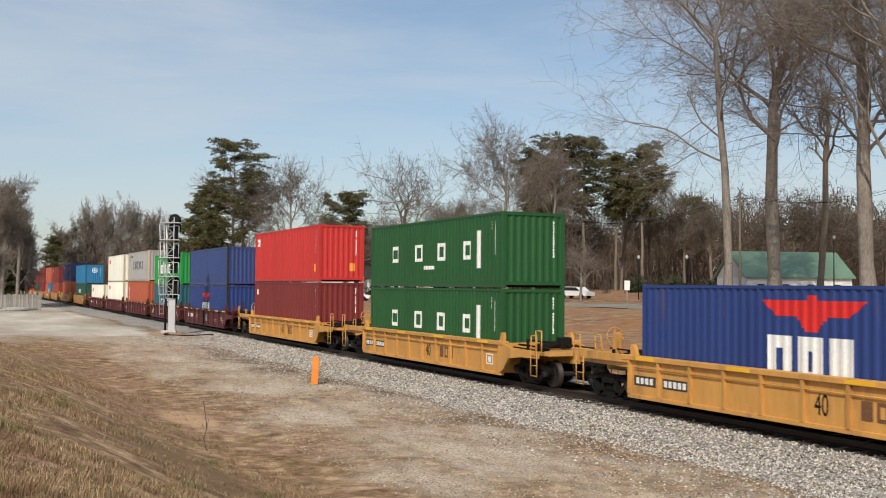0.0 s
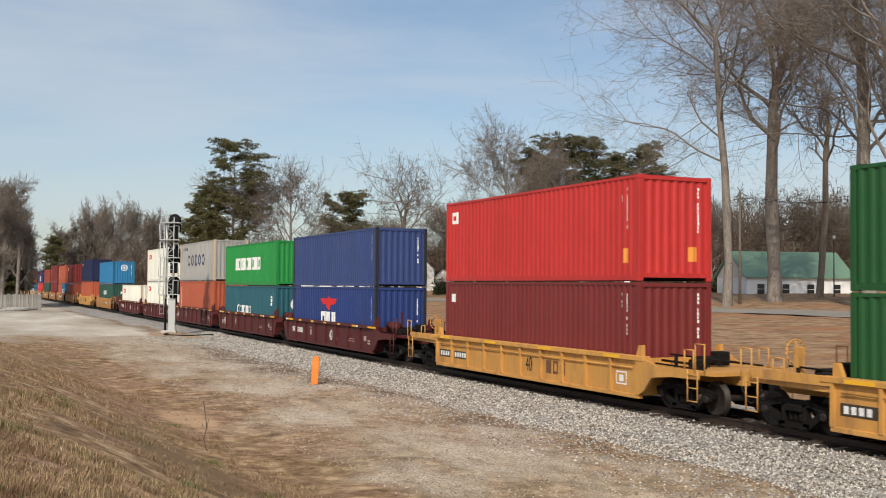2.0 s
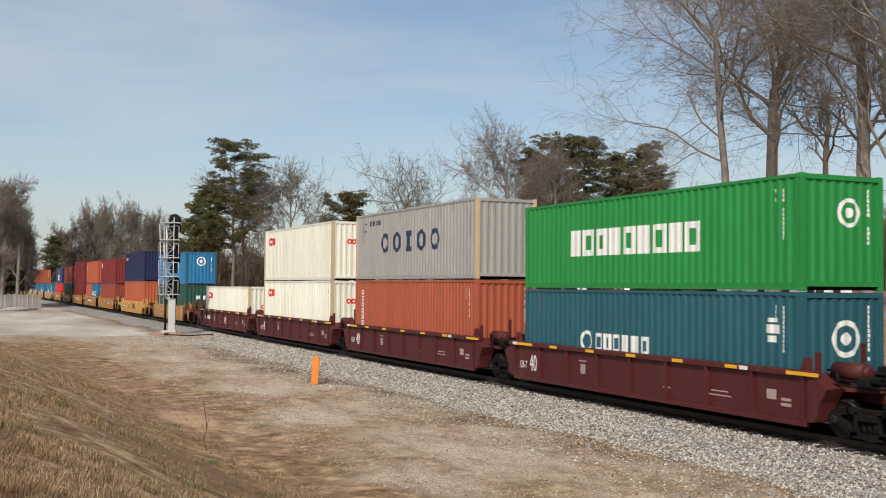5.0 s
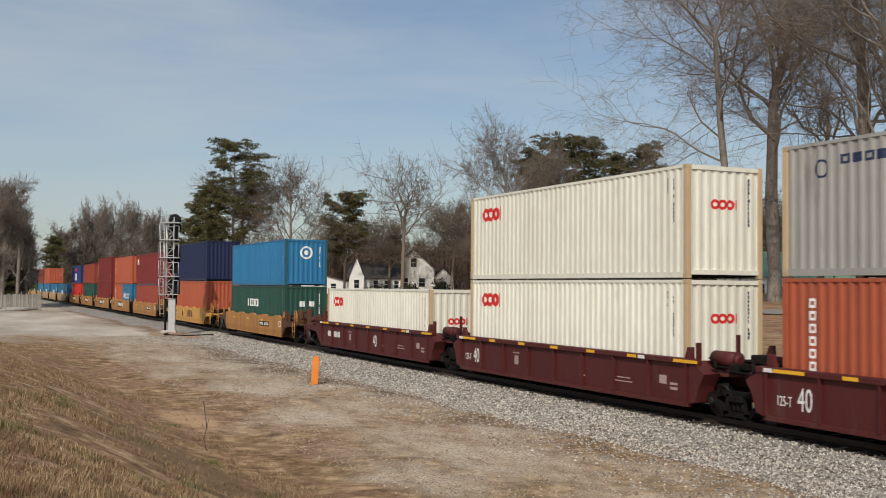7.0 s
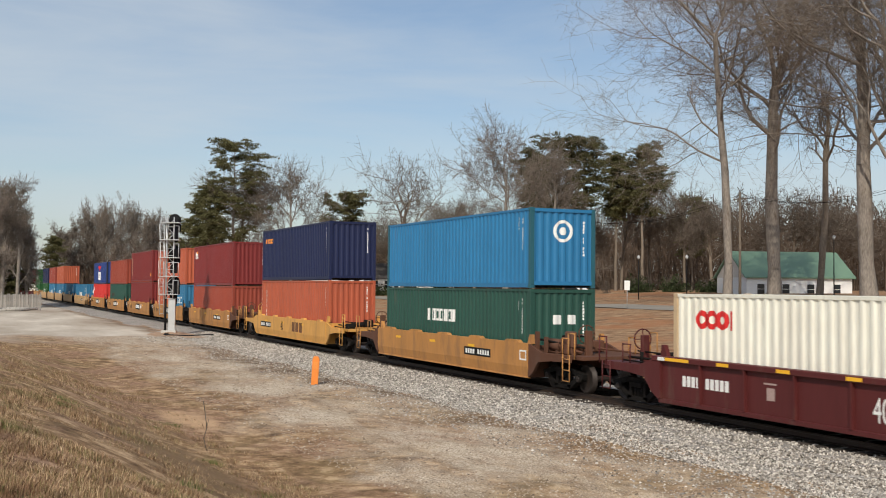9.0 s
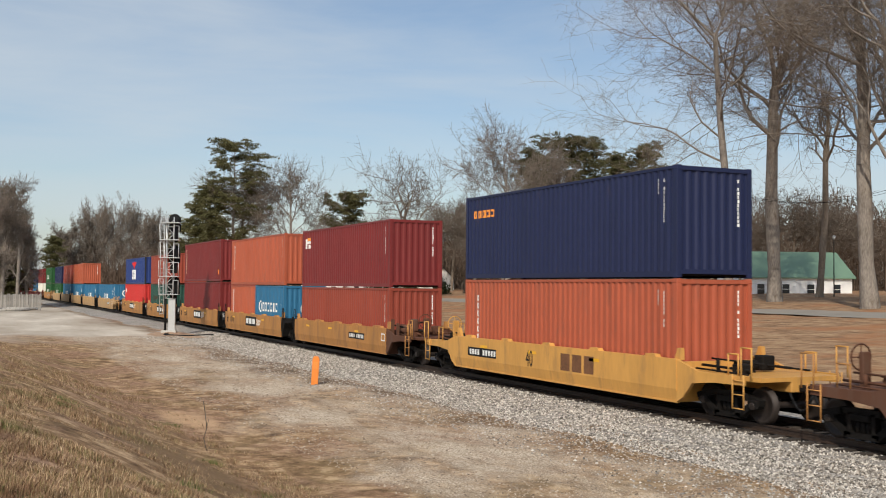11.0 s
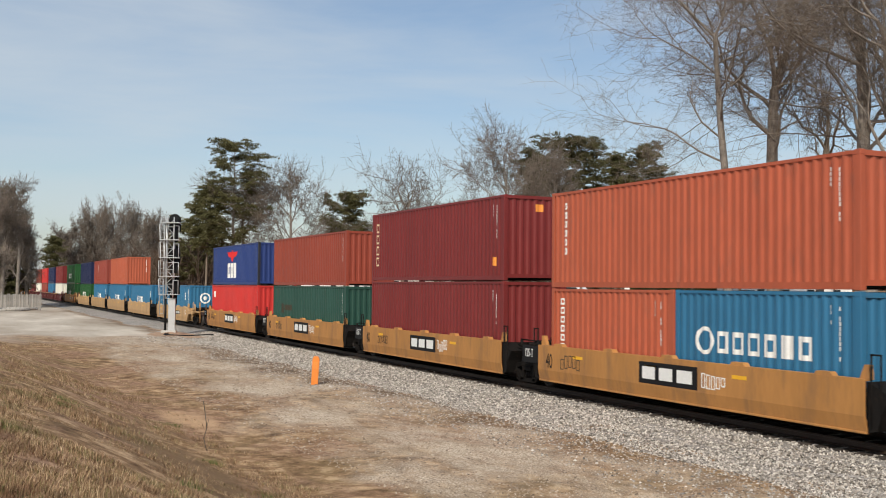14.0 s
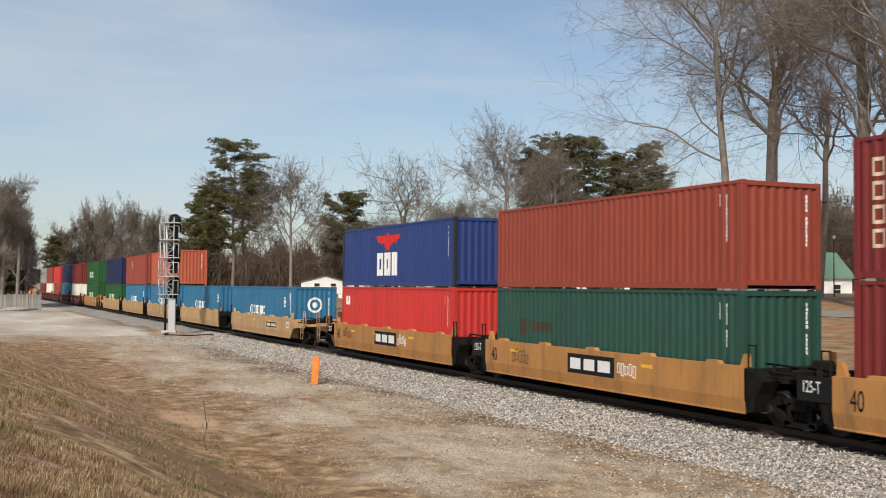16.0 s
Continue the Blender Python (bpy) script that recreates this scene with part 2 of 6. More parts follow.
    litter_x = ramp(math_node("MULTIPLY", math_node("ADD", sep.outputs["X"], 40.0), 1 / 40.0), (0.25, (1, 1, 1)), (0.5, (0.25, 0.25, 0.25)))
    shoulder = math_node("MULTIPLY", shoulder, litter_x)
    col = mixed(math_node("MULTIPLY", shoulder, ramp(noise_node(0.8, 7.0, 0.72), (0.33, (0.1, 0.1, 0.1)), (0.5, (0.9, 0.9, 0.9)))), col, litter)
    col = mixed(bed, col, stone)
    # the pale gravel yard up the line
    far = ramp(math_node("MULTIPLY", math_node("ADD", math_node("ADD", sep.outputs["X"], 200.0),
               math_node("MULTIPLY", math_node("SUBTRACT", wob2, 0.5), 40.0)), 1 / 200.0),
               (0.0, (0, 0, 0)), (0.15, (1, 1, 1)), (0.64, (1, 1, 1)), (0.70, (0, 0, 0)))
    side = ramp(u, (0.0, (1, 1, 1)), (0.56, (1, 1, 1)), (0.60, (0, 0, 0)), (1.0, (0, 0, 0)))
    pad = ramp(noise_node(0.12, 7.0, 0.65, (0.35, 1, 1)), (0.30, (0.28, 0.22, 0.165)), (0.5, (0.46, 0.40, 0.325)), (0.66, (0.66, 0.60, 0.51)))
    col = mixed(math_node("MULTIPLY", far, side), col, pad)
    # beyond the line: tan field with red clay showing
    back = ramp(math_node("MULTIPLY", math_node("SUBTRACT", y, 20.0), 0.05), (0.1, (0, 0, 0)), (0.35, (1, 1, 1)))
    field = ramp(noise_node(0.9, 8.0, 0.7), (0.34, (0.15, 0.085, 0.048)), (0.5, (0.30, 0.185, 0.105)), (0.66, (0.42, 0.29, 0.17)))
    fieldc = mixed(ramp(noise_node(0.14, 6.0, 0.65), (0.5, (0, 0, 0)), (0.62, (0.8, 0.8, 0.8))), field, clay)
    col = mixed(back, col, fieldc)
    Lk.new(col, b.inputs["Base Color"])
    b.inputs["Roughness"].default_value = 0.95
    b.inputs["Specular IOR Level"].default_value = 0.15
    bp = N.new("ShaderNodeBump")
    bp.inputs["Strength"].default_value, bp.inputs["Distance"].default_value = 0.6, 0.035
    Lk.new(math_node("ADD", noise_node(22.0, 6.0, 0.75), math_node("MULTIPLY", noise_node(5.0, 5.0, 0.6), 0.7)), bp.inputs["Height"])
    Lk.new(bp.outputs[0], b.inputs["Normal"])
    return m


build_ground()


def build_track():
    """Ballast bed, ties and two rails."""
    prof = [(-4.6, -0.66), (-3.3, -0.53), (-2.2, -0.47), (-1.5, -0.43), (1.5, -0.43), (2.2, -0.47), (3.3, -0.53), (4.6, -0.66)]
    xs = axis_steps(-900, 400, -60, 6, 0.5, 1.12)
    rng = np.random.RandomState(5)
    us = np.concatenate([np.linspace(prof[i][0], prof[i + 1][0], 5, endpoint=False) for i in range(7)] + [[4.6]])
    zs = np.interp(us, [p[0] for p in prof], [p[1] for p in prof])
    X, U = np.meshgrid(xs, us, indexing="ij")
    Z = np.broadcast_to(zs, X.shape) + (rng.rand(*X.shape) - 0.5) * 0.05
    n, m = X.shape
    idx = np.arange(n * m).reshape(n, m)
    q = np.stack([idx[:-1, :-1], idx[1:, :-1], idx[1:, 1:], idx[:-1, 1:]], -1).reshape(-1, 4)
    me = fast_mesh("ballast_bed", np.stack([X, U + TRACK, Z], -1).reshape(-1, 3), quads=q)
    me.materials.append(BALLAST)
    tagged(new("ballast_bed", me), "grey crushed stone ballast bed under the track", "ballast", kind="structure")
    for side in (-1, 1):
        y = TRACK + side * 0.755
        bm = bmesh.new()
        top = RAIL_TOP
        prism(bm, [(a, b + top) for a, b in [(y - 0.076, -0.17), (y + 0.076, -0.17), (y + 0.076, -0.155), (y + 0.01, -0.13), (y + 0.01, -0.045), (y + 0.036, -0.035),
                   (y + 0.036, -0.004), (y + 0.03, 0.0), (y - 0.03, 0.0), (y - 0.036, -0.004), (y - 0.036, -0.035), (y - 0.01, -0.045),
                   (y - 0.01, -0.13), (y - 0.076, -0.155)]], "x", -900, 400)
        ob = part("rail", bm, RAIL)
        tagged(ob, "rusty steel rail with a worn bright head", "rail", kind="structure")


BALLAST = material("ballast_stone", (0.30, 0.28, 0.255), rough=0.9, spread=0.75, grain=16.0, blotch=0.5, bump=0.9, coarse=0.25, specular=0.2)
build_track()

# ---- shipping containers ----
HALF = 1.219
PITCH = 0.28
STD, HIGH = 2.591, 2.896


def corrugation(x):
    """How deep the side panel lies behind its face at x."""
    u = (x / PITCH) % 1.0
    if u < 0.27:
        return 0.0
    if u < 0.48:
        return 0.036 * (u - 0.27) / 0.21
    if u < 0.79:
        return 0.036
    return 0.036 * (1 - (u - 0.79) / 0.21)


def breaks(a, b):
    """Every bend of the corrugation between a and b."""
    out = [a]
    k = math.floor(a / PITCH) - 1
    while k * PITCH < b:
        for u in (0.0, 0.27, 0.48, 0.79):
            x = (k + u) * PITCH
            if a + 1e-4 < x < b - 1e-4:
                out.append(x)
        k += 1
    return out + [b]


def sheet(bm, a, b, z0, z1, face, lift=0.0):
    """A corrugated panel along x on the face y = -face, or lifted proud of it."""
    xs = breaks(a, b)
    lo = [bm.verts.new((x, -face + corrugation(x) - lift, z0)) for x in xs]
    hi = [bm.verts.new((x, -face + corrugation(x) - lift, z1)) for x in xs]
    for i in range(len(xs) - 1):
        bm.faces.new((lo[i], lo[i + 1], hi[i + 1], hi[i]))
    return bm


BOXES = {}


def box_meshes(length, height):
    """The shared meshes of a container of that size; origin at the middle of its base."""
    key = (length, height)
    if key in BOXES:
        return BOXES[key]
    h, l2 = height, length / 2
    fr = bmesh.new()
    for sx in (-1, 1):
        x = sx * (l2 - 0.05)
        box(fr, x - 0.05, x + 0.05, -HALF + 0.14, HALF - 0.14, h - 0.13, h - 0.02)
        box(fr, x - 0.05, x + 0.05, -HALF + 0.14, HALF - 0.14, 0.10, 0.22)
    for sy in (-1, 1):
        y = sy * (HALF - 0.045)
        box(fr, -l2 + 0.15, l2 - 0.15, y - 0.04, y + 0.04, h - 0.09, h - 0.015)
        box(fr, -l2 + 0.15, l2 - 0.15, y - 0.035, y + 0.035, 0.02, 0.17)
    post = boxes((-0.075, 0.075, -0.07, 0.07, 0.11, h - 0.11), bevel=0.008)
    cs = boxes((-0.089, 0.089, -0.081, 0.081, -0.059, 0.059), bevel=0.012)
    side = sheet(bmesh.new(), -l2 + 0.15, l2 - 0.15, 0.16, h - 0.085, HALF - 0.012)
    other = bmesh.new()
    xs = breaks(-l2 + 0.15, l2 - 0.15)
    lo = [other.verts.new((x, HALF - 0.012 - corrugation(x), 0.16)) for x in xs]
    hi = [other.verts.new((x, HALF - 0.012 - corrugation(x), h - 0.085)) for x in xs]
    for i in range(len(xs) - 1):
        other.faces.new((hi[i], hi[i + 1], lo[i + 1], lo[i]))
    end = bmesh.new()
    ys = breaks(-HALF + 0.14, HALF - 0.14)
    lo = [end.verts.new((l2 - 0.02 - corrugation(y), y, 0.21)) for y in ys]
    hi = [end.verts.new((l2 - 0.02 - corrugation(y), y, h - 0.12)) for y in ys]
    for i in range(len(ys) - 1):
        end.faces.new((lo[i], lo[i + 1], hi[i + 1], hi[i]))
    door = boxes((-l2 + 0.02, -l2 + 0.06, 0.01, HALF - 0.14, 0.16, h - 0.13), bevel=0.01)
    rods = bmesh.new()
    for y in (0.3, 0.75):
        tube(rods, (-l2 + 0.0, y, 0.14), (-l2 + 0.0, y, h - 0.12), 0.018, n=6)
    roof = boxes((-l2 + 0.1, l2 - 0.1, -HALF + 0.05, HALF - 0.05, h - 0.05, h - 0.022))
    floor_ = boxes((-l2 + 0.1, l2 - 0.1, -HALF + 0.09, HALF - 0.09, 0.05, 0.15))
    BOXES[key] = {n: finish(b, n) for n, b in (("frame", fr), ("corner_casting", cs), ("corner_post", post), ("side_panel", side), ("far_side_panel", other),
                                               ("end_panel", end), ("door", door), ("lock_rod", rods), ("roof", roof), ("floor_base", floor_))}
    return BOXES[key]


def mark_mesh(rects, where, length=12.192):
    """A plain painted shape out of rectangles (u0, u1, z0, z1) and rings (u, z, radius, inner, "ring"), joined where
    they touch: on the side u runs along x, on the end along y."""
    bm, seen = bmesh.new(), {}

    def at(u, z):
        key = (round(u, 4), round(z, 4))
        if key not in seen:
            seen[key] = bm.verts.new((u, -HALF + 0.012 + corrugation(u) - 0.004, z) if where == "side" else (length / 2 - 0.02 - corrugation(u) + 0.004, u, z))
        return seen[key]

    flat = [r for r in rects if len(r) == 4]
    cu, cz = {c for r in flat for c in r[:2]}, {c for r in flat for c in r[2:]}
    if len(flat) > 24:
        cu, cz = set(), set()
    for u0, u1, z0, z1 in flat:
        us = sorted(set(breaks(u0, u1)) | {c for c in cu if u0 < c < u1})
        us = [u for n, u in enumerate(us) if n == 0 or u - us[n - 1] > 2e-4]
        zs = sorted({z0, z1} | {c for c in cz if z0 + 2e-4 < c < z1 - 2e-4})
        for a, b in zip(us, us[1:]):
            for lo, hi in zip(zs, zs[1:]):
                q = (at(a, lo), at(b, lo), at(b, hi), at(a, hi))
                if len(set(q)) == 4 and not bm.faces.get(q):
                    bm.faces.new(q)
    for u, z, r, inner, _ in (r for r in rects if len(r) == 5):
        us = sorted(set(breaks(u - r * 0.995, u + r * 0.995)) | {u + r * 0.995 * math.cos(math.pi * k / 18) for k in range(19)} | {u - inner, u + inner})
        us = [v for n, v in enumerate(us) if n == 0 or v - us[n - 1] > 2e-4]
        for a, b in zip(us, us[1:]):
            (oa, ob), (ia, ib) = ([math.sqrt(max(k * k - (v - u) ** 2, 0.0)) for v in (a, b)] for k in (r, inner))
            if ia + ib < 1e-3:
                quads = [((a, z - oa), (b, z - ob), (b, z + ob), (a, z + oa))]
            else:
                quads = [((a, z + ia), (b, z + ib), (b, z + ob), (a, z + oa)), ((a, z - oa), (b, z - ob), (b, z - ib), (a, z - ia))]
            for q in quads:
                q = list(dict.fromkeys(at(*p) for p in q))
                if len(q) > 2 and not bm.faces.get(q):
                    bm.faces.new(q)
    return bm


def loop(u, z, w, h, s):
    """A plain square loop, as tall as a letter."""
    return [(u, u + s, z, z + h), (u + w - s, u + w, z, z + h), (u + s, u + w - s, z, z + s), (u + s, u + w - s, z + h - s, z + h)]


def cup(u, z, w, h, s):
    return [(u, u + s, z, z + h), (u + w - s, u + w, z, z + h), (u + s, u + w - s, z, z + s)]


def disc(u, z, r, inner=0.0):
    return [(u, z, r, inner, "ring")]


def word(u, z, h, widths, gap, s=None, kinds="b"):
    """A row of plain shapes in place of a brand's letters."""
    out = []
    for i, w in enumerate(widths):
        k = kinds[i % len(kinds)]
        if k == "b":
            out.append([(u, u + w, z, z + h)])
        elif k == "o":
            out.append(loop(u, z, w, h, s))
        elif k == "a":
            out.append(loop(u, z, w, h, s * 0.9))
        elif k == "u":
            out.append([(u, u + w * 0.8, z, z + h)] if w < 0.4 else loop(u, z, w, h, s * 1.1))
        u += w + gap
    return out


def column(u, z_top, w, h, count, gap, s=0.0):
    out = []
    for i in range(count):
        z = z_top - (i + 1) * h - i * gap
        out.append(loop(u, z, w, h, s) if s else [(u, u + w, z, z + h)])
    return out


def small_code(u, z_top, n, w=0.05, h=0.085, gap=0.02, seed=1):
    """The container's number, too small to read: a column of little bars."""
    r = random.Random(seed)
    return [(u, u + w * r.uniform(0.6, 1.0), z_top - i * (h + gap) - h, z_top - i * (h + gap)) for i in range(n) if r.random() > 0.12]


PAINTS = {
    "navy": paint("navy", (30, 38, 72), 0.25), "blue": paint("blue", (40, 60, 116), 0.35), "steel_blue": paint("steel_blue", (54, 70, 118), 0.35),
    "green": paint("green", (34, 82, 42), 0.2), "bright_green": paint("bright_green", (38, 136, 64), 0.12), "teal": paint("teal", (40, 90, 102), 0.3),
    "dark_green": paint("dark_green", (40, 76, 66), 0.3), "red": paint("red", (190, 52, 48), 0.15), "dark_red": paint("dark_red", (116, 44, 42), 0.3),
    "maroon": paint("maroon", (118, 43, 42), 0.28), "rust_red": paint("rust_red", (142, 66, 54), 0.35), "orange": paint("orange", (172, 88, 62), 0.4),
    "white": paint("white", (234, 229, 214), 0.28), "grey": paint("grey", (158, 156, 152), 0.4), "sky_blue": paint("sky_blue", (44, 116, 162), 0.25),
    "stained_white": paint("stained_white", (196, 172, 138), 0.5), "hull_blue": paint("hull_blue", (48, 108, 144), 0.3), "black": paint("black", (40, 42, 48), 0.3), "brown": paint("brown", (144, 66, 50), 0.3),
}
RED_MARK = material("red_marking", lin(206, 36, 34), rough=0.6, spread=0.15)
ORANGE_MARK = material("orange_marking", lin(240, 150, 60), rough=0.6, spread=0.1)
CREAM_MARK = material("cream_marking", (0.66, 0.52, 0.34), rough=0.6, spread=0.15)
BLUE_MARK = material("blue_marking", lin(38, 48, 80), rough=0.6, spread=0.15)
YELLOW_MARK = material("yellow_marking", lin(240, 176, 40), rough=0.5, spread=0.15)
RUST = material("rust", (0.16, 0.07, 0.03), rough=0.9, spread=0.6, grain=20)
MOVERS = []            # thing, x at the clip's start, z


def container(colour, label, x, z, height=STD, length=12.192, marks=(), frame_colour=None, code="WHITE", end_code=True, seed=1):
    """x: its middle at the start; marks: (part name, rectangles, material, face)."""
    ms, mat = box_meshes(length, height), PAINTS[colour]
    fmat = PAINTS[frame_colour] if frame_colour else mat
    c = thing("shipping_container", label, "shipping container", "containers on the train", pose(x, TRACK, z))
    part("frame", ms["frame"], mat, c)
    part("side_panel", ms["side_panel"], mat, c)
    part("side_panel", ms["far_side_panel"], mat, c)
    part("end_panel", ms["end_panel"], mat, c)
    part("roof", ms["roof"], mat, c)
    part("floor_base", ms["floor_base"], STEEL, c)
    for s in (0, 1):
        d = part("door", ms["door"], mat, c, at=pose(0, 0, 0) if s else pose(0, -(HALF - 0.13), 0))
        part("lock_rod", ms["lock_rod"], ALU, d)
    for sx in (-1, 1):
        for sy in (-1, 1):
            part("corner_post", ms["corner_post"], fmat, c, at=pose(sx * (length / 2 - 0.075), sy * (HALF - 0.07), 0))
            for cz in (0.06, height - 0.06):
                part("corner_casting", ms["corner_casting"], fmat, c, at=pose(sx * (length / 2 - 0.088), sy * (HALF - 0.08), cz))
    cm = {"WHITE": WHITE, "BLUE": BLUE_MARK}[code]
    r = small_code(length / 2 - 0.62, height - 0.32, 11, seed=seed) + small_code(length / 2 - 0.86, height - 0.30, 4, seed=seed + 9)
    part("number_marking", mark_mesh(r, "side", length), cm, c)["kind"] = "stuff"
    if end_code:
        part("number_marking", mark_mesh(small_code(HALF - 0.45, height - 0.3, 12, seed=seed + 3), "end", length), cm, c)["kind"] = "stuff"
    for name, rects, m, face in marks:
        for glyph in (rects if rects and isinstance(rects[0], list) else [rects]):
            part(name, mark_mesh(glyph, face, length), m, c)
    MOVERS.append((c, x, z))
    return c


# ---- well cars ----
CAR_YELLOW = paint("car_yellow", (200, 147, 77), 0.5, 0.6)
CAR_BRIGHT = paint("car_bright_yellow", (204, 152, 80), 0.45, 0.55)
CAR_TAN = paint("car_tan", (180, 128, 72), 0.55, 0.7)
RUSTY = paint("rusty_frame", (92, 60, 44), 0.5, 0.8)
CAR_PALE = paint("car_pale_tan", (186, 150, 106), 0.45, 0.65)
CAR_MAROON = paint("car_maroon", (84, 34, 33), 0.4, 0.6)
WHEEL_R = 0.42
WHEELSETS = []
SHARED = {}


def shared(name, make):
    if name not in SHARED:
        SHARED[name] = finish(make(), name)
    return SHARED[name]


def lathe_y(bm, prof, n=14):
    """Rings about the y axis from (radius, y) pairs."""
    rings = [[bm.verts.new((r * math.cos(2 * math.pi * i / n), y, r * math.sin(2 * math.pi * i / n))) for i in range(n)] for r, y in prof]
    for a, b in zip(rings, rings[1:]):
        for i in range(n):
            f = bm.faces.new((a[i], a[(i + 1) % n], b[(i + 1) % n], b[i]))
            f.smooth = True
    bm.faces.new(rings[0])
    bm.faces.new(rings[-1][::-1])
    bmesh.ops.recalc_face_normals(bm, faces=bm.faces[:])
    return bm


def wheelset_mesh():
    bm = bmesh.new()
    prof = [(0.06, -1.12), (0.09, -1.12), (0.09, -0.98), (0.07, -0.95), (0.08, -0.84), (0.16, -0.83), (0.33, -0.80), (0.35, -0.83), (0.42, -0.83), (0.425, -0.72),
            (0.45, -0.70), (0.45, -0.685), (0.35, -0.69), (0.32, -0.75), (0.13, -0.71), (0.085, -0.68), (0.075, 0.0)]
    lathe_y(bm, prof + [(r, -y) for r, y in prof[:-1]][::-1])
    for s in (-1, 1):
        for k in range(3):
            a = 2 * math.pi * k / 3
            tube(bm, (0.05 * math.cos(a), s * 1.11, 0.05 * math.sin(a)), (0.05 * math.cos(a), s * 1.145, 0.05 * math.sin(a)), 0.014, n=6)
    return bm


def side_frame_mesh():
    bm = bmesh.new()
    # a truss of bars, as the cast frame has it
    def bar(p, q, w):
        (x0, z0), (x1, z1) = p, q
        d = Vector((x1 - x0, z1 - z0)).normalized()
        n = Vector((-d.y, d.x)) * w / 2
        prism(bm, [(x0 - n.x, z0 - n.y), (x1 - n.x, z1 - n.y), (x1 + n.x, z1 + n.y), (x0 + n.x, z0 + n.y)], "y", -0.085, 0.085)
    bar((-1.12, 0.50), (-0.50, 0.64), 0.14)
    bar((1.12, 0.50), (0.50, 0.64), 0.14)
    bar((-0.55, 0.64), (0.55, 0.64), 0.13)
    bar((-0.85, 0.47), (-0.38, 0.15), 0.15)
    bar((0.85, 0.47), (0.38, 0.15), 0.15)
    bar((-0.46, 0.15), (0.46, 0.15), 0.12)
    bar((-0.33, 0.15), (-0.30, 0.62), 0.10)
    bar((0.33, 0.15), (0.30, 0.62), 0.10)
    for s in (-1, 1):
        box(bm, s * 0.89 - 0.17, s * 0.89 + 0.17, -0.11, 0.11, 0.36, 0.56, 0.02)
    for k in (-0.15, 0.0, 0.15):
        tube(bm, (k, 0, 0.2), (k, 0, 0.45), 0.062, n=8)
    box(bm, -0.24, 0.24, -0.13, 0.16, 0.45, 0.60, 0.02)
    return bm


def truck(parent, x, keyed):
    t = part("bogie", shared("bolster", lambda: boxes((-0.2, 0.2, -1.0, 1.0, 0.46, 0.66), (-0.35, 0.35, -0.3, 0.3, 0.6, 0.74), bevel=0.02)), STEEL, parent,
             "dark grimy cast steel bogie", at=pose(x, 0, 0))
    for s in (-1, 1):
        part("side_frame", shared("side_frame", side_frame_mesh), STEEL, t, at=pose(0, s * 1.0, 0))
        w = part("wheelset", shared("wheelset", wheelset_mesh), WHEEL, t, at=pose(s * 0.89, 0, WHEEL_R))
        if keyed:
            WHEELSETS.append((w, s * 0.89))


WHEEL = material("wheel_steel", (0.035, 0.026, 0.022), rough=0.6, metal=0.3, spread=0.4)


def bars_text(s, size, thick=0.006):
    """Writing that can be read, as a flat mesh standing in x and z, facing -y, from its lower left corner."""
    cu = bpy.data.curves.new("writing", "FONT")
    cu.body, cu.size, cu.extrude = s, size, thick / 2
    cu.resolution_u = 3
    ob = bpy.data.objects.new("writing", cu)
    scene.collection.objects.link(ob)
    bpy.context.view_layer.update()
    me = bpy.data.meshes.new_from_object(ob.evaluated_get(bpy.context.evaluated_depsgraph_get()))
    bpy.data.objects.remove(ob)
    bpy.data.curves.remove(cu)
    me.transform(Matrix.Diagonal((0.62, 1, 1, 1)))
    me.transform(Matrix.Rotation(math.pi / 2, 4, "X"))
    me.materials.clear()
    return me


def flat_bars(rects, y, thick=0.004):
    bm = bmesh.new()
    for a, b, c, d in rects:
        box(bm, a, b, y - thick, y, c, d)
    return bm


def number_row(x, z, h, n, w=0.6, gap=0.3):
    """Bars in place of a car's number."""
    return [(x + i * h * (w + gap), x + i * h * (w + gap) + h * w, z, z + h) for i in range(n) if i != 4]


def ladder(x, y, z0, z1, w=0.38):
    bm = bmesh.new()
    for s in (0, w):
        tube(bm, (x + s, y, z0), (x + s, y, z1), 0.018, n=6)
    k = z0 + 0.02
    while k < z1:
        tube(bm, (x, y, k), (x + w, y, k), 0.015, n=6)
        k += 0.32
    return bm


def hand_rail(x, y, z0, z1, w=0.35):
    bm = bmesh.new()
    for s in (0, w):
        tube(bm, (x + s, y, z0), (x + s, y, z1), 0.02, n=6)
    tube(bm, (x - 0.02, y, z1), (x + w + 0.02, y, z1), 0.02, n=6)
    return bm


def reservoir(parent, x, y, z, mat):
    bm = bmesh.new()
    tube(bm, (x - 0.42, y, z), (x + 0.42, y, z), 0.19, n=16)
    tube(bm, (x - 0.50, y, z), (x - 0.42, y, z), 0.09, 0.19, n=16)
    tube(bm, (x + 0.42, y, z), (x + 0.50, y, z), 0.19, 0.09, n=16)
    return part("air_reservoir", bm, mat, parent, "round steel air reservoir")


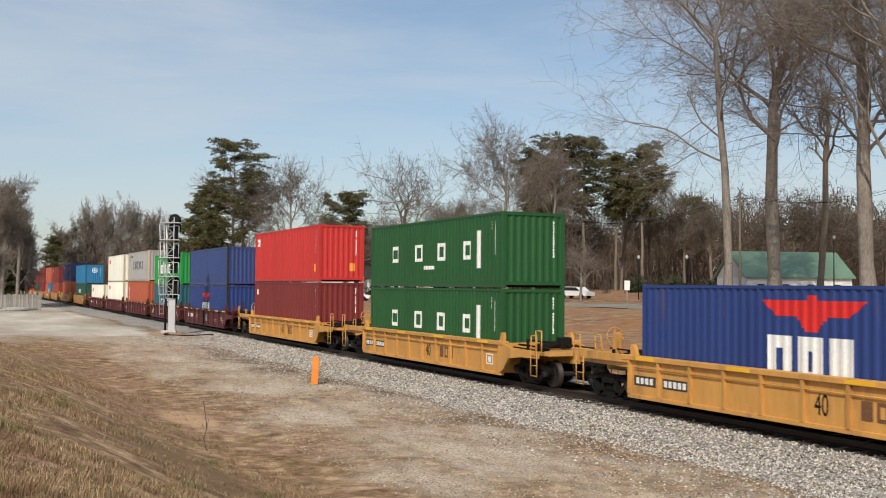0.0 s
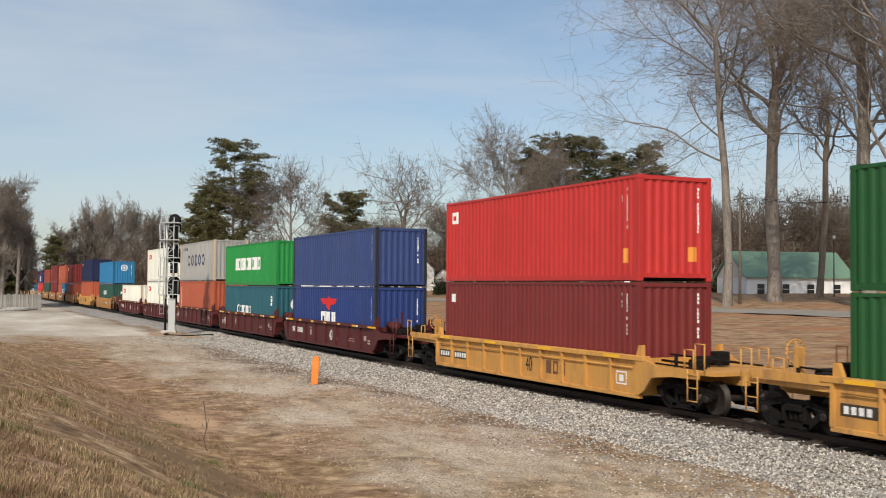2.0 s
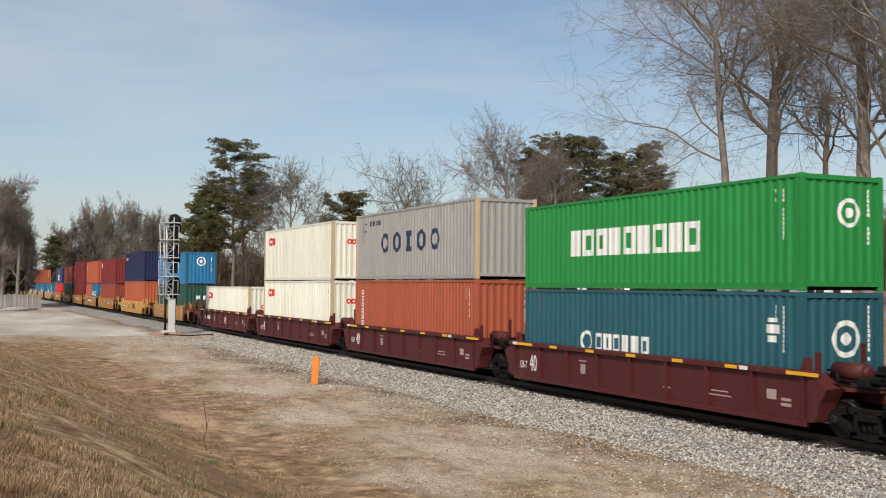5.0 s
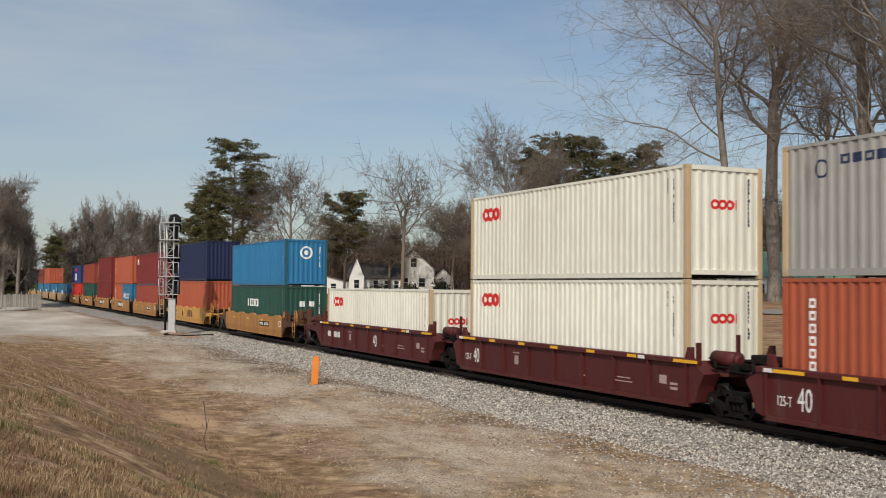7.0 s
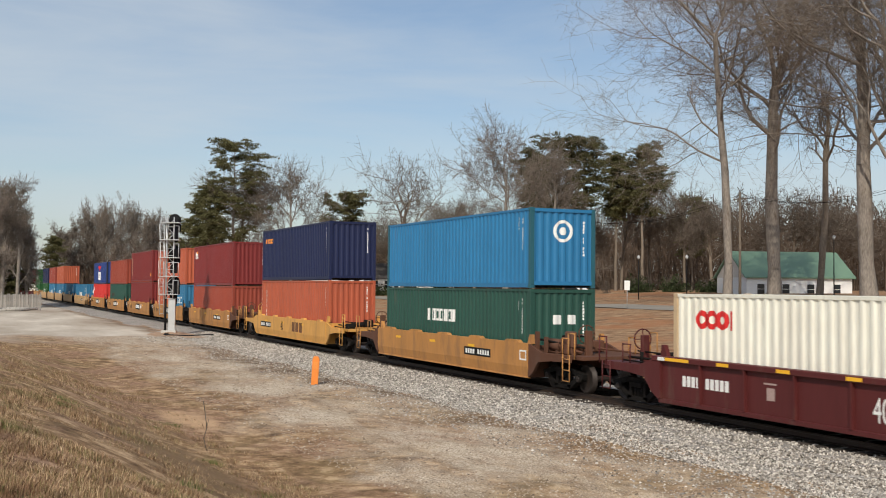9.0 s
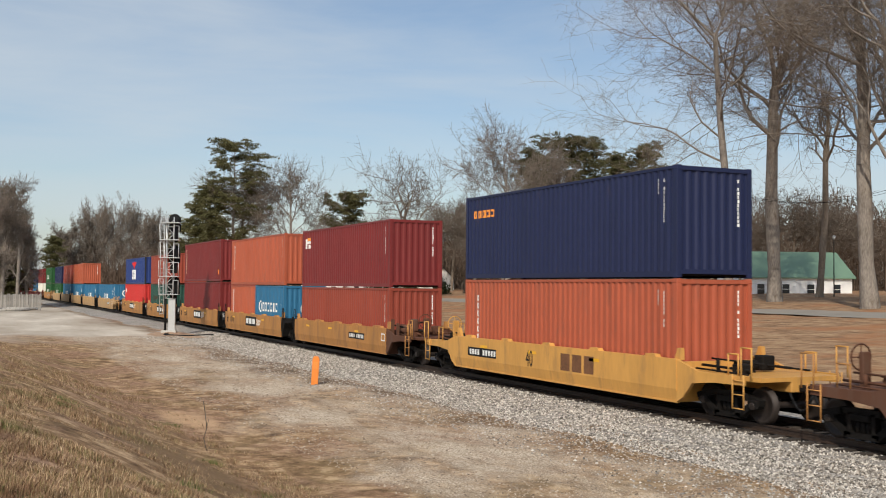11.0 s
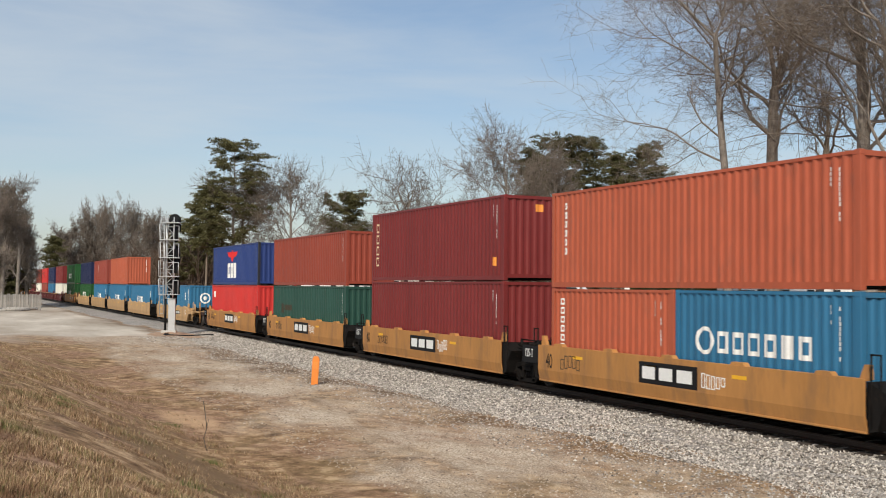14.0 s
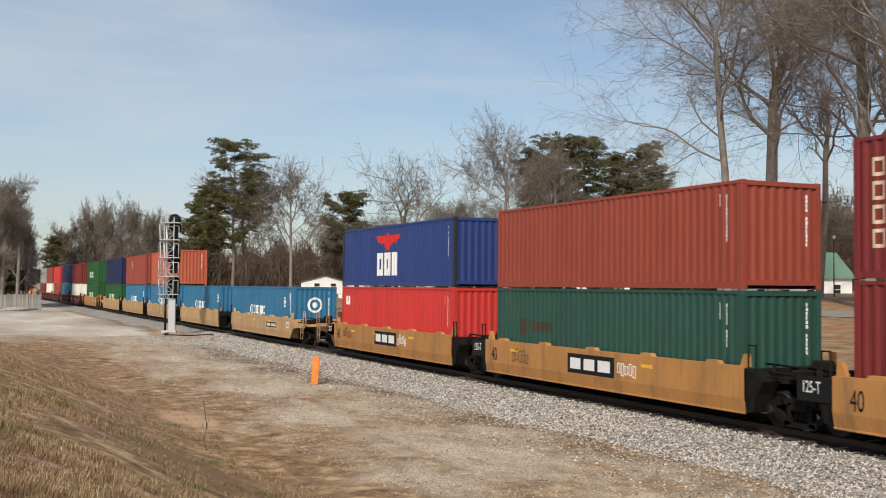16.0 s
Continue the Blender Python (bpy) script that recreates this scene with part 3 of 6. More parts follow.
def brake_gear(parent, x, mat):
    """Valve, cylinder and pipes on the end platform."""
    bm = bmesh.new()
    box(bm, x - 0.2, x + 0.15, 0.1, 0.5, 1.14, 1.5, 0.03)
    tube(bm, (x - 0.3, -0.9, 1.1), (x - 0.3, -0.9, 1.4), 0.05, n=6)
    box(bm, x + 0.3, x + 0.6, -1.0, -0.6, 1.1, 1.34, 0.03)
    tube(bm, (x - 0.1, -0.5, 1.26), (x - 0.1, 0.4, 1.26), 0.13, n=10)
    for k, (y, z) in enumerate(((-1.1, 1.22), (-0.9, 1.3), (-0.6, 1.45), (0.2, 1.35), (0.8, 1.28))):
        tube(bm, (x - 0.9, y, z - 0.06), (x + 0.9, y + 0.1, z - 0.1), 0.025 + 0.01 * (k % 2), n=6)
    return part("brake_gear", bm, mat, parent, "grimy brake cylinder and pipes")


def brake_wheel(parent, x, z, mat):
    """An upright hand wheel with spokes on its post."""
    bm = bmesh.new()
    ring = [Vector((x, -0.55 + 0.28 * math.cos(a), z + 0.28 * math.sin(a))) for a in np.linspace(0, 2 * math.pi, 17)]
    for a, b in zip(ring, ring[1:]):
        tube(bm, a, b, 0.02, n=6)
    for k in range(0, 16, 4):
        tube(bm, ring[k], (x, -0.55, z), 0.014, n=5)
    tube(bm, (x - 0.04, -0.55, z), (x + 0.08, -0.55, z), 0.05, n=8)
    box(bm, x + 0.05, x + 0.17, -0.67, -0.43, 1.08, z + 0.12, 0.015)
    return part("brake_wheel", bm, mat, parent, "upright brake hand wheel")


def well_car(kind, x, keyed, lead=True, tail=True, number=True, seed=0):
    """kind: ribbed, maroon, tan, pale or bright. x: its middle at the start. lead, tail: it has an own platform and coupler there, not a shared bogie."""
    mat = {"ribbed": CAR_YELLOW, "maroon": CAR_MAROON, "tan": CAR_TAN, "pale": CAR_PALE, "bright": CAR_BRIGHT}[kind]
    words = {"ribbed": "weathered yellow steel well car with ribbed sides", "maroon": "maroon steel articulated well car with yellow reflectors",
             "tan": "dirty tan steel well car with smooth sides and black sign panels", "pale": "faded pale tan steel articulated well car",
             "bright": "bright yellow steel well car with smooth sides"}[kind]
    car = thing("well_car", words, "railway car", "well cars of the train", pose(x, TRACK, RAIL_TOP))
    r = random.Random(seed)
    L = 6.42
    D = 1.10                      # the end platforms
    TOP = {"ribbed": 1.34, "maroon": 1.40}.get(kind, 1.36)
    for s in (-1, 1):
        sub = "side_sill"
        yo = s * 1.49
        if kind in ("ribbed", "maroon"):
            top, lo = TOP, 0.22
            a, b = sorted((s * 1.36, s * 1.39))
            sill = part(sub, boxes((-L, L, a, b, lo, top - 0.1)), mat, car)
            a, b = sorted((s * 1.25, yo))
            part("top_chord", boxes((-L - 0.25, L + 0.25, a, b, top - 0.13, top), bevel=0.012), mat, sill)
            a, b = sorted((s * 1.30, s * 1.45))
            part("bottom_chord", boxes((-L, L, a, b, lo - 0.01, lo + 0.10), bevel=0.01), mat, sill)
            n = 11 if kind == "ribbed" else 9
            a, b = sorted((s * 1.391, s * 1.475))
            for i in range(n):
                u = -L + 0.06 + i * (2 * L - 0.12) / (n - 1)
                w = 0.05 if kind == "ribbed" else 0.035
                bm = bmesh.new()
                prism(bm, [(u - w, lo + 0.10), (u + w, lo + 0.10), (u + w * 0.8, top - 0.13), (u - w * 0.8, top - 0.13)], "y", a, b)
                part("rib", bm, mat, sill)
            if kind == "ribbed":
                part("hand_bar", tubes([((-L + 0.3, s * 1.44, 1.02), (L - 0.3, s * 1.44, 1.02))], 0.018), mat, sill)
        else:
            out = [(s * 1.38, 0.30), (s * 1.43, 0.30), (s * 1.49, 0.62), (s * 1.49, TOP), (s * 1.30, TOP), (s * 1.30, TOP - 0.04), (s * 1.45, TOP - 0.04), (s * 1.45, 0.63)]
            bm = bmesh.new()
            prism(bm, out, "x", -L, L)
            sill = part(sub, bm, mat, car)
            bm = bmesh.new()
            a, b = sorted((s * 1.36, s * 1.46))
            box(bm, -L, L, a, b, 0.27, 0.32, 0.01)
            part("bottom_chord", bm, mat, sill)
            for i in range(5):
                u, g = -5.3 + i * 2.65, (0.5 if lead and kind == "tan" else 0.26)
                bm = bmesh.new()
                a, b = sorted((s * 1.30, s * 1.47))
                prism(bm, [(u - g, TOP), (u + g, TOP), (u + g * 0.72, TOP + 0.08), (u - g * 0.72, TOP + 0.08)], "y", a, b)
                part("container_guide", bm, mat, sill)
        for e in (-1, 1):
            # inclined guide at the well's corner
            bm = bmesh.new()
            a, b = sorted((s * 1.24, s * 1.36))
            prism(bm, [(e * (L - 0.25), TOP - 0.02), (e * (L + 0.02), TOP - 0.02), (e * (L + 0.0), TOP + 0.28), (e * (L - 0.12), TOP + 0.28)], "y", a, b)
            part("corner_guide", bm, mat, car)
    part("well_floor", boxes((-L, L, -1.30, -0.75, 0.32, 0.415), (-L, L, 0.75, 1.30, 0.32, 0.415), (-L, -L + 0.5, -1.3, 1.3, 0.31, 0.415), (L - 0.5, L, -1.3, 1.3, 0.31, 0.415),
                             (-0.2, 0.2, -1.3, 1.3, 0.31, 0.415)), mat, car)
    for e, own in ((1, lead), (-1, tail)):
        x0, x1 = L, (9.15 if own else 7.62)
        dark = STEEL if not own and kind != "maroon" else (RUSTY if kind == "tan" else mat)
        lo_, hi_ = sorted((e * (x0 + 0.02), e * x1))
        bm = bmesh.new()
        w0, w1 = 1.42, (1.2 if own else 0.5)
        ring = [(e * (x0 + 0.01), -w0), (e * (x0 + 0.01), w0), (e * x1, w1), (e * x1, -w1)]
        prism(bm, ring, "z", D - 0.1, D)
        deck = part("end_platform", bm, dark, car)
        part("centre_sill", boxes((lo_, hi_, -0.3, 0.3, 0.74, D - 0.06), bevel=0.02), dark, deck)
        a, b = sorted((e * (x0 - 0.06), e * (x0 + 0.04)))
        part("bulkhead", boxes((a, b, -1.35, 1.35, 0.3, TOP - 0.06)), dark, car)
        for s in (-1, 1):
            bm = bmesh.new()
            if own:
                # side piece that slopes up over the bogie
                a, b = sorted((s * 1.38, s * 1.47))
                if kind == "ribbed" and e < 0:
                    prism(bm, [(e * (x0 - 0.02), TOP - 0.2), (e * 8.7, TOP - 0.2), (e * 8.85, TOP - 0.08), (e * 8.85, TOP), (e * (x0 - 0.02), TOP)], "y", a, b)
                else:
                    prism(bm, [(e * (x0 - 0.02), 0.3), (e * (x0 + 0.25), 0.45), (e * (x0 + 0.6), 0.82), (e * (x0 + 1.4), 0.90), (e * 8.85, 0.92), (e * 8.85, D + 0.02), (e * (x0 + 0.8), D + 0.02), (e * (x0 - 0.02), TOP)], "y", a, b)
            else:
                a, b = sorted((s * 0.95, s * 1.44))
                prism(bm, [(e * (x0 + 0.05), 0.3), (e * (x0 + 0.28), 0.36), (e * (x0 + 0.42), 0.75), (e * (x0 + 0.62), D - 0.04), (e * (x0 + 0.05), TOP - 0.05)], "y", a, b)
            part("end_gusset", bm, dark, deck)
        if own:
            truck(car, e * 7.85, keyed)
            for s in (-1, 1):
                part("ladder", ladder(e * 8.72 - 0.19, s * 1.5, 0.36, D + 0.06), mat, deck)
                part("hand_rail", hand_rail(e * 8.95 - 0.17, s * 1.46, D - 0.06, 1.78), mat, deck)
                part("hand_rail", hand_rail(e * 8.2 - 0.17, s * 1.2, D - 0.02, 1.6), mat, deck)
            bm = boxes((min(e * 9.1, e * 9.95), max(e * 9.1, e * 9.95), -0.07, 0.07, 0.76, 0.92), bevel=0.02)
            box(bm, min(e * 9.55, e * 9.92), max(e * 9.55, e * 9.92), -0.16, 0.14, 0.70, 0.98, 0.03)
            part("coupler", bm, STEEL, car, "dark steel coupler")
            bm = bmesh.new()
            for i in range(6):
                a = e * 9.15 + e * 0.12 * i
                b = a + e * 0.12
                za, zb = 0.74 - 0.38 * math.sin(math.pi * i / 6), 0.74 - 0.38 * math.sin(math.pi * (i + 1) / 6)
                tube(bm, (a, -0.35, za), (b, -0.35, zb), 0.03, n=6)
            part("air_hose", bm, BLACK, car)
            brake_gear(deck, e * 7.6, RUSTY if kind == "tan" else STEEL)
            if kind == "tan" and e > 0:
                reservoir(deck, e * 7.25, -0.95, 1.36, RUSTY)
                part("saddle", boxes((6.95, 7.05, -1.1, -0.8, D, 1.2), (7.45, 7.55, -1.1, -0.8, D, 1.2)), RUSTY, deck)
                part("slack_adjuster", tubes([((6.7, -1.2, 1.5), (7.9, -1.05, 1.42)), ((7.9, -1.05, 1.42), (8.5, -0.6, 1.3)), ((7.2, -0.7, 1.62), (8.3, -0.4, 1.66)), ((8.3, -0.4, 1.66), (8.3, -0.4, 1.12))], 0.035), STEEL, deck, "grimy brake rods")
                part("valve", boxes((7.72, 8.1, -1.1, -0.72, D, 1.62), (7.8, 8.25, -1.0, -0.8, 1.3, 1.8), bevel=0.04), RUSTY, deck, "rusty brake valve")
                part("post", boxes((6.62, 6.72, -1.34, -1.22, D, 1.75), (7.1, 7.2, -1.3, -1.2, D, 1.6)), RUSTY, deck)
            if e < 0 or kind == "tan":
                brake_wheel(deck, e * 8.35, 1.72, mat if kind != "tan" else RUSTY)
        elif e < 0:
            truck(car, -7.78, keyed)
        if kind == "maroon" and e > 0:
            reservoir(deck, 7.05, -0.75, 1.42, mat)
            part("saddle", boxes((6.75, 6.85, -0.85, -0.6, D, 1.3), (7.25, 7.35, -0.85, -0.6, D, 1.3)), mat, deck)
            part("post", boxes((6.55, 6.65, -1.30, -1.2, D, 1.8), (6.9, 6.98, -0.35, -0.27, D, 2.0)), mat, deck)
        if kind in ("tan", "pale") and not own:
            part("hand_rail", hand_rail(e * 6.66 - 0.1, -1.44, 0.4, 1.85, 0.24), STEEL, deck)
        if kind in ("tan", "maroon", "pale") and not own:
            brake_gear(deck, e * 7.1, STEEL)
    # lettering and reflectors on the near side
    y = -1.4905 if kind not in ("ribbed", "maroon") else -1.3915
    top_y = -1.4905
    if kind == "maroon":
        for i in range(7):
            u = -6.1 + i * 2.0
            part("reflector", flat_bars([(u, u + (0.95 if i in (0, 6) else 0.42), TOP - 0.105, TOP - 0.025)], top_y), YELLOW_MARK, car, "yellow reflector strip")
        for u in (-6.4, 4.4):
            part("reflector", flat_bars([(u, u + 0.28, TOP - 0.11, TOP - 0.02)], top_y), WHITE, car, "white reflector strip")
        end_car = lead or tail
        part("load_limit", bars_text("40", 0.72), WHITE, car, at=pose(0.5 if end_car else -5.46, y - 0.003, 0.52))
        if not end_car:
            part("unit_code", bars_text("125-T", 0.32), WHITE, car, at=pose(-6.1, y - 0.003, 0.58))
        elif number:
            part("car_number", flat_bars(number_row(-5.5, 0.70, 0.26, 10, 0.5, 0.18), y), WHITE, car)["kind"] = "stuff"
        part("data_block", flat_bars([(5.2, 5.5, 0.7, 0.92), (5.65, 5.95, 0.58, 0.65), (5.65, 5.95, 0.7, 0.76), (3.2, 4.0, 0.6, 0.63), (3.3, 3.9, 0.7, 0.73),
                                      (-2.6, -2.2, 1.0, 1.04), (-2.5, -2.25, 0.65, 0.93), (1.4, 1.7, 0.6, 0.64)], y), MAROON_DATA, car)["kind"] = "stuff"
    elif kind == "ribbed":
        for i in range(4):
            u = -6.0 + i * 3.6
            part("reflector", flat_bars([(u, u + 0.8, TOP - 0.11, TOP - 0.02)], top_y), YELLOW_MARK, car, "yellow reflector strip")
        part("load_limit", bars_text("40", 0.66), BLACK, car, at=pose(0.28, y - 0.003, 0.50))
        if number:
            part("number_panel", flat_bars([(-6.2, -5.22, 0.56, 0.82), (-4.96, -3.95, 0.56, 0.82)], y), PANEL, car)
            part("car_number", flat_bars([(-6.1 + i * 0.2, -5.97 + i * 0.2, 0.61, 0.77) for i in range(4)] + [(-4.9 + i * 0.19, -4.77 + i * 0.19, 0.61, 0.77) for i in range(5)], y - 0.005), WHITE, car)["kind"] = "stuff"
        part("brand_mark", flat_bars(sum(word(1.55, 0.52, 0.40, (0.3, 0.3, 0.3), 0.1, 0.09, "bab"), []), y), RUST, car)
        part("data_block", flat_bars(loop(5.3, 0.52, 0.5, 0.36, 0.04) + [(5.45, 5.65, 0.60, 0.78)], y), WHITE, car)["kind"] = "stuff"
    else:
        for i in range(3):
            u = -4.4 + i * 3.4 + r.uniform(-0.3, 0.3)
            part("reflector", flat_bars([(u, u + 0.5, 1.05, 1.14)], y), YELLOW_MARK, car, "yellow reflector strip")
        if kind == "bright":
            part("load_limit", bars_text("40", 0.72), BLACK, car, at=pose(-1.2, y - 0.003, 0.66))
            part("number_panel", flat_bars([(-5.3, -3.2, 0.74, 1.04)], y), BLACK, car)
            part("car_number", flat_bars(number_row(-5.15, 0.80, 0.18, 10, 0.72, 0.38), y - 0.005), WHITE, car)["kind"] = "stuff"
            part("brand_mark", flat_bars(sum(word(0.9, 0.68, 0.5, (0.5, 0.5, 0.5), 0.14, 0.13, "bbb"), []), y), RUST, car)
        elif not lead:
            if kind == "tan":
                part("sign_panel", flat_bars([(-1.15, 1.25, 0.66, 1.22)], y), BLACK, car, "black sign panel")
                part("brand_mark", flat_bars([(-1.0, -0.45, 0.78, 1.10), (-0.28, 0.27, 0.78, 1.10), (0.45, 1.05, 0.78, 1.10)], y - 0.005), WHITE, car)
                part("load_limit", bars_text("40", 0.62), BLACK, car, at=pose(-5.95, y - 0.003, 0.70))
                part("graffiti", flat_bars(scrawl(r, -4.9 + r.uniform(-0.3, 0.4), 0.70, 1.1, 0.45) , y), BLACK if seed % 2 else PANEL, car, "scrawled graffiti tag")["kind"] = "stuff"
                part("graffiti", flat_bars(scrawl(r, 1.4, 0.72, 0.9, 0.4), y), WHITE, car, "white graffiti tag")["kind"] = "stuff"
        else:
            part("number_panel", flat_bars([(1.9, 3.9, 0.76, 1.04)], y), BLACK, car)
            part("car_number", flat_bars(number_row(2.02, 0.82, 0.16, 10, 0.75, 0.4), y - 0.005), WHITE, car)["kind"] = "stuff"
            part("data_block", flat_bars(loop(5.9, 0.82, 0.42, 0.32, 0.05), y), WHITE, car)["kind"] = "stuff"
        if kind == "tan" and not lead:
            part("unit_plate", boxes((-7.45, -6.44, -1.47, -1.445, 0.78, 1.30), bevel=0.006), BLACK, car)
            part("unit_code", bars_text("125-T", 0.36), WHITE, car, at=pose(-7.3, -1.474, 0.96))
    MOVERS.append((car, x, RAIL_TOP))
    return car


MAROON_DATA = material("faded_marking", (0.42, 0.30, 0.27), rough=0.7, spread=0.3, grain=30)
PANEL = material("faded_dark_panel", (0.05, 0.035, 0.02), rough=0.7, spread=0.4)


def scrawl(r, u, z, w, h):
    out = []
    for i in range(5):
        a = u + w * i / 5
        out += loop(a, z + r.uniform(0, 0.12), w / 6.5, h * r.uniform(0.55, 0.95), 0.028)
    return out


# ---- the train, from its head to its tail ----
NEAR = {}


def wings(u, z, w, h):
    """A plain red winged shape: swept tips, a short tail and head."""
    out = []
    for i in range(14):
        k = i / 13
        a = w / 2 * (0.70 + 0.30 * k)
        out.append((u - a, u + a, z + h * (0.30 + 0.70 * i / 14), z + h * (0.30 + 0.70 * (i + 1) / 14)))
    for i in range(4):
        a = w * (0.06 + 0.08 * i / 3)
        out.append((u - a, u + a, z + h * (-0.35 + 0.65 * i / 4), z + h * (-0.35 + 0.65 * (i + 1) / 4)))
    return out + [(u - w * 0.045, u + w * 0.045, z + h, z + h * 1.22)]


def winged_marks(u, z, k=1.0):
    return [("brand_mark", wings(u, z + 0.95 * k, 2.2 * k, 0.36 * k), RED_MARK, "side"),
            ("brand_mark", word(u - 0.95 * k, z, 0.75 * k, (0.55 * k, 0.55 * k, 0.5 * k), 0.10 * k, 0.22 * k, "aob"), WHITE, "side")]


def big_letters(z):
    s = 0.135
    r = word(-3.72, z, 0.66, (0.70,), 0, s, "u") + word(-1.31, z, 0.66, (0.70,), 0, s, "a") + word(0.83, z, 0.66, (0.68,), 0, s, "o") + word(3.05, z, 0.66, (0.64,), 0, s, "u")
    return [("brand_mark", r, WHITE, "side"), ("side_plate", [(4.1, 4.42, z - 0.32, z + 1.0)], WHITE, "side")]


def red_loops(z, ze):
    return [("brand_mark", [disc(-5.0, z + 0.2, 0.23, 0.10), disc(-4.62, z + 0.2, 0.23, 0.10), disc(-4.24, z + 0.2, 0.23, 0.10), [(-3.97, -3.87, z - 0.03, z + 0.43)]], RED_MARK, "side"),
            ("brand_mark", [disc(-0.3, ze, 0.13, 0.055), disc(-0.06, ze, 0.13, 0.055), disc(0.18, ze, 0.13, 0.055), [(0.34, 0.40, ze - 0.13, ze + 0.13)]], RED_MARK, "end")]


def round_sign(u, z, r, face):
    return [("brand_mark", disc(u, z, r, r * 0.72), WHITE, face), ("brand_mark", disc(u, z, r * 0.36), WHITE, face)]


def ship_marks(u, z, h=0.5):
    return [("brand_mark", [disc(u, z + h * 0.5, h * 0.62, h * 0.42)] + word(u + h * 0.9, z, h, (h * 0.72,) * 6, h * 0.16, h * 0.22, "aoaubo"), WHITE, "side")] + \
        [("brand_mark", [(5.0, 5.35, 1.9, 2.0), (4.95, 5.4, 1.65, 1.85), (5.0, 5.3, 1.45, 1.6)], WHITE, "side")]


def stacked_letters(u, z_top, n, mat=WHITE):
    return [("brand_mark", column(u, z_top, 0.17, 0.2, n, 0.07, 0.055), mat, "side")]


def stack(near, kind, floor_z, lower, upper=None, lead=True, tail=True, keyed=True, seed=1):
    """One well with its one or two boxes. near: where the leading end of the boxes is at the start."""
    mid = near - 6.096
    well_car(kind, mid, keyed, lead, tail, seed=seed)
    z = floor_z
    for k, spec in enumerate((lower, upper)):
        if spec:
            spec = dict(spec)
            h = spec.get("height", STD)
            container(x=mid + spec.pop("dx", 0.0), z=z, seed=seed * 7 + k, **spec)
            z += h + 0.02


def spec(colour, label, **kw):
    return dict(colour=colour, label=label, **kw)


def build_train():
    R, M = "ribbed", "maroon"
    stack(-11.2, R, 0.42, spec("blue", "blue corrugated container with red winged mark riding low", marks=winged_marks(0.0, 0.42, 1.4)), seed=1)
    big = spec("green", "green corrugated steel shipping container with large white marks", marks=big_letters(1.0))
    stack(-31.3, R, 0.27, big, dict(big, marks=big["marks"] + [("side_plate", [(-0.45, 0.55, 0.68, 0.82)], WHITE, "side")]), seed=2)
    stack(-50.85, R, 0.49, spec("dark_red", "dull dark red corrugated steel shipping container", marks=[("brand_mark", [(-5.6, -5.25, 1.85, 2.15)], WHITE, "side")]),
          spec("red", "bright red corrugated steel shipping container", height=HIGH, marks=[("brand_mark", loop(-5.65, 2.1, 0.5, 0.42, 0.13), WHITE, "side"),
               ("side_plate", [(0.45, 0.75, 0.55, 0.95)], ORANGE_MARK, "end"), ("side_plate", [(5.35, 5.55, 0.5, 0.9)], ORANGE_MARK, "side")]), seed=3)
    stack(-70.25, M, 0.27, spec("blue", "blue corrugated container with red winged mark", marks=winged_marks(-0.25, 0.5, 1.15), frame_colour="black"),
          spec("steel_blue", "plain faded blue corrugated steel container", frame_colour="black"), lead=True, tail=False, seed=4)
    stack(-85.8, M, 0.27, spec("teal", "dark teal container with white round mark", marks=ship_marks(-2.5, 0.85, 0.5) + round_sign(0.1, 1.55, 0.42, "end")),
          spec("bright_green", "bright green container with white lettering blocks", marks=[("brand_mark", word(-3.4, 0.95, 0.76, (0.58,) * 9, 0.10, 0.17, "boubobabo"), WHITE, "side")] + round_sign(0.2, 1.75, 0.33, "end")),
          lead=False, tail=False, seed=5)
    stack(-101.5, M, 0.27, spec("orange", "weathered orange corrugated steel container", height=HIGH, marks=stacked_letters(-5.3, 2.45, 6)),
          spec("grey", "stained pale grey corrugated container", height=HIGH, frame_colour="stained_white", code="BLUE", marks=[("brand_mark", [disc(-2.6, 1.55, 0.42, 0.24), disc(-1.3, 1.55, 0.42, 0.24), [(-0.35, 0.25, 1.13, 1.33), (-0.2, 0.1, 1.33, 1.75), (-0.35, 0.25, 1.75, 1.97)], disc(1.2, 1.55, 0.42, 0.24), disc(2.5, 1.55, 0.42, 0.24)], BLUE_MARK, "side"),
               ("brand_mark", word(-4.4, 2.35, 0.2, (0.26,) * 4, 0.05, 0.05, "obob") + [disc(-4.95, 2.3, 0.2, 0.15)], BLUE_MARK, "side")]), lead=False, tail=False, seed=6)
    oo = spec("white", "cream white corrugated container with red loop marks", height=HIGH, code="BLUE", frame_colour="stained_white", marks=red_loops(2.02, 1.9))
    stack(-117.05, M, 0.25, dict(oo), dict(oo), lead=False, tail=False, seed=7)
    stack(-132.7, M, 0.20, spec("white", "cream white corrugated container riding alone, low in its well", code="BLUE", marks=red_loops(1.75, 1.35), frame_colour="stained_white"), lead=False, tail=True, seed=8)
    stack(-152.25, "tan", 0.27, spec("dark_green", "dark green container with small white marks", marks=[("brand_mark", word(-1.9, 1.35, 0.45, (0.3,) * 7, 0.06, 0.09, "uaoabau"), WHITE, "side"),
          ("brand_mark", [(-0.35, -0.05, 1.45, 1.75), (0.2, 0.5, 1.45, 1.75)], WHITE, "end")]), spec("sky_blue", "light blue corrugated container with white round mark", marks=round_sign(0.0, 1.85, 0.36, "end"), frame_colour="teal"), seed=9)
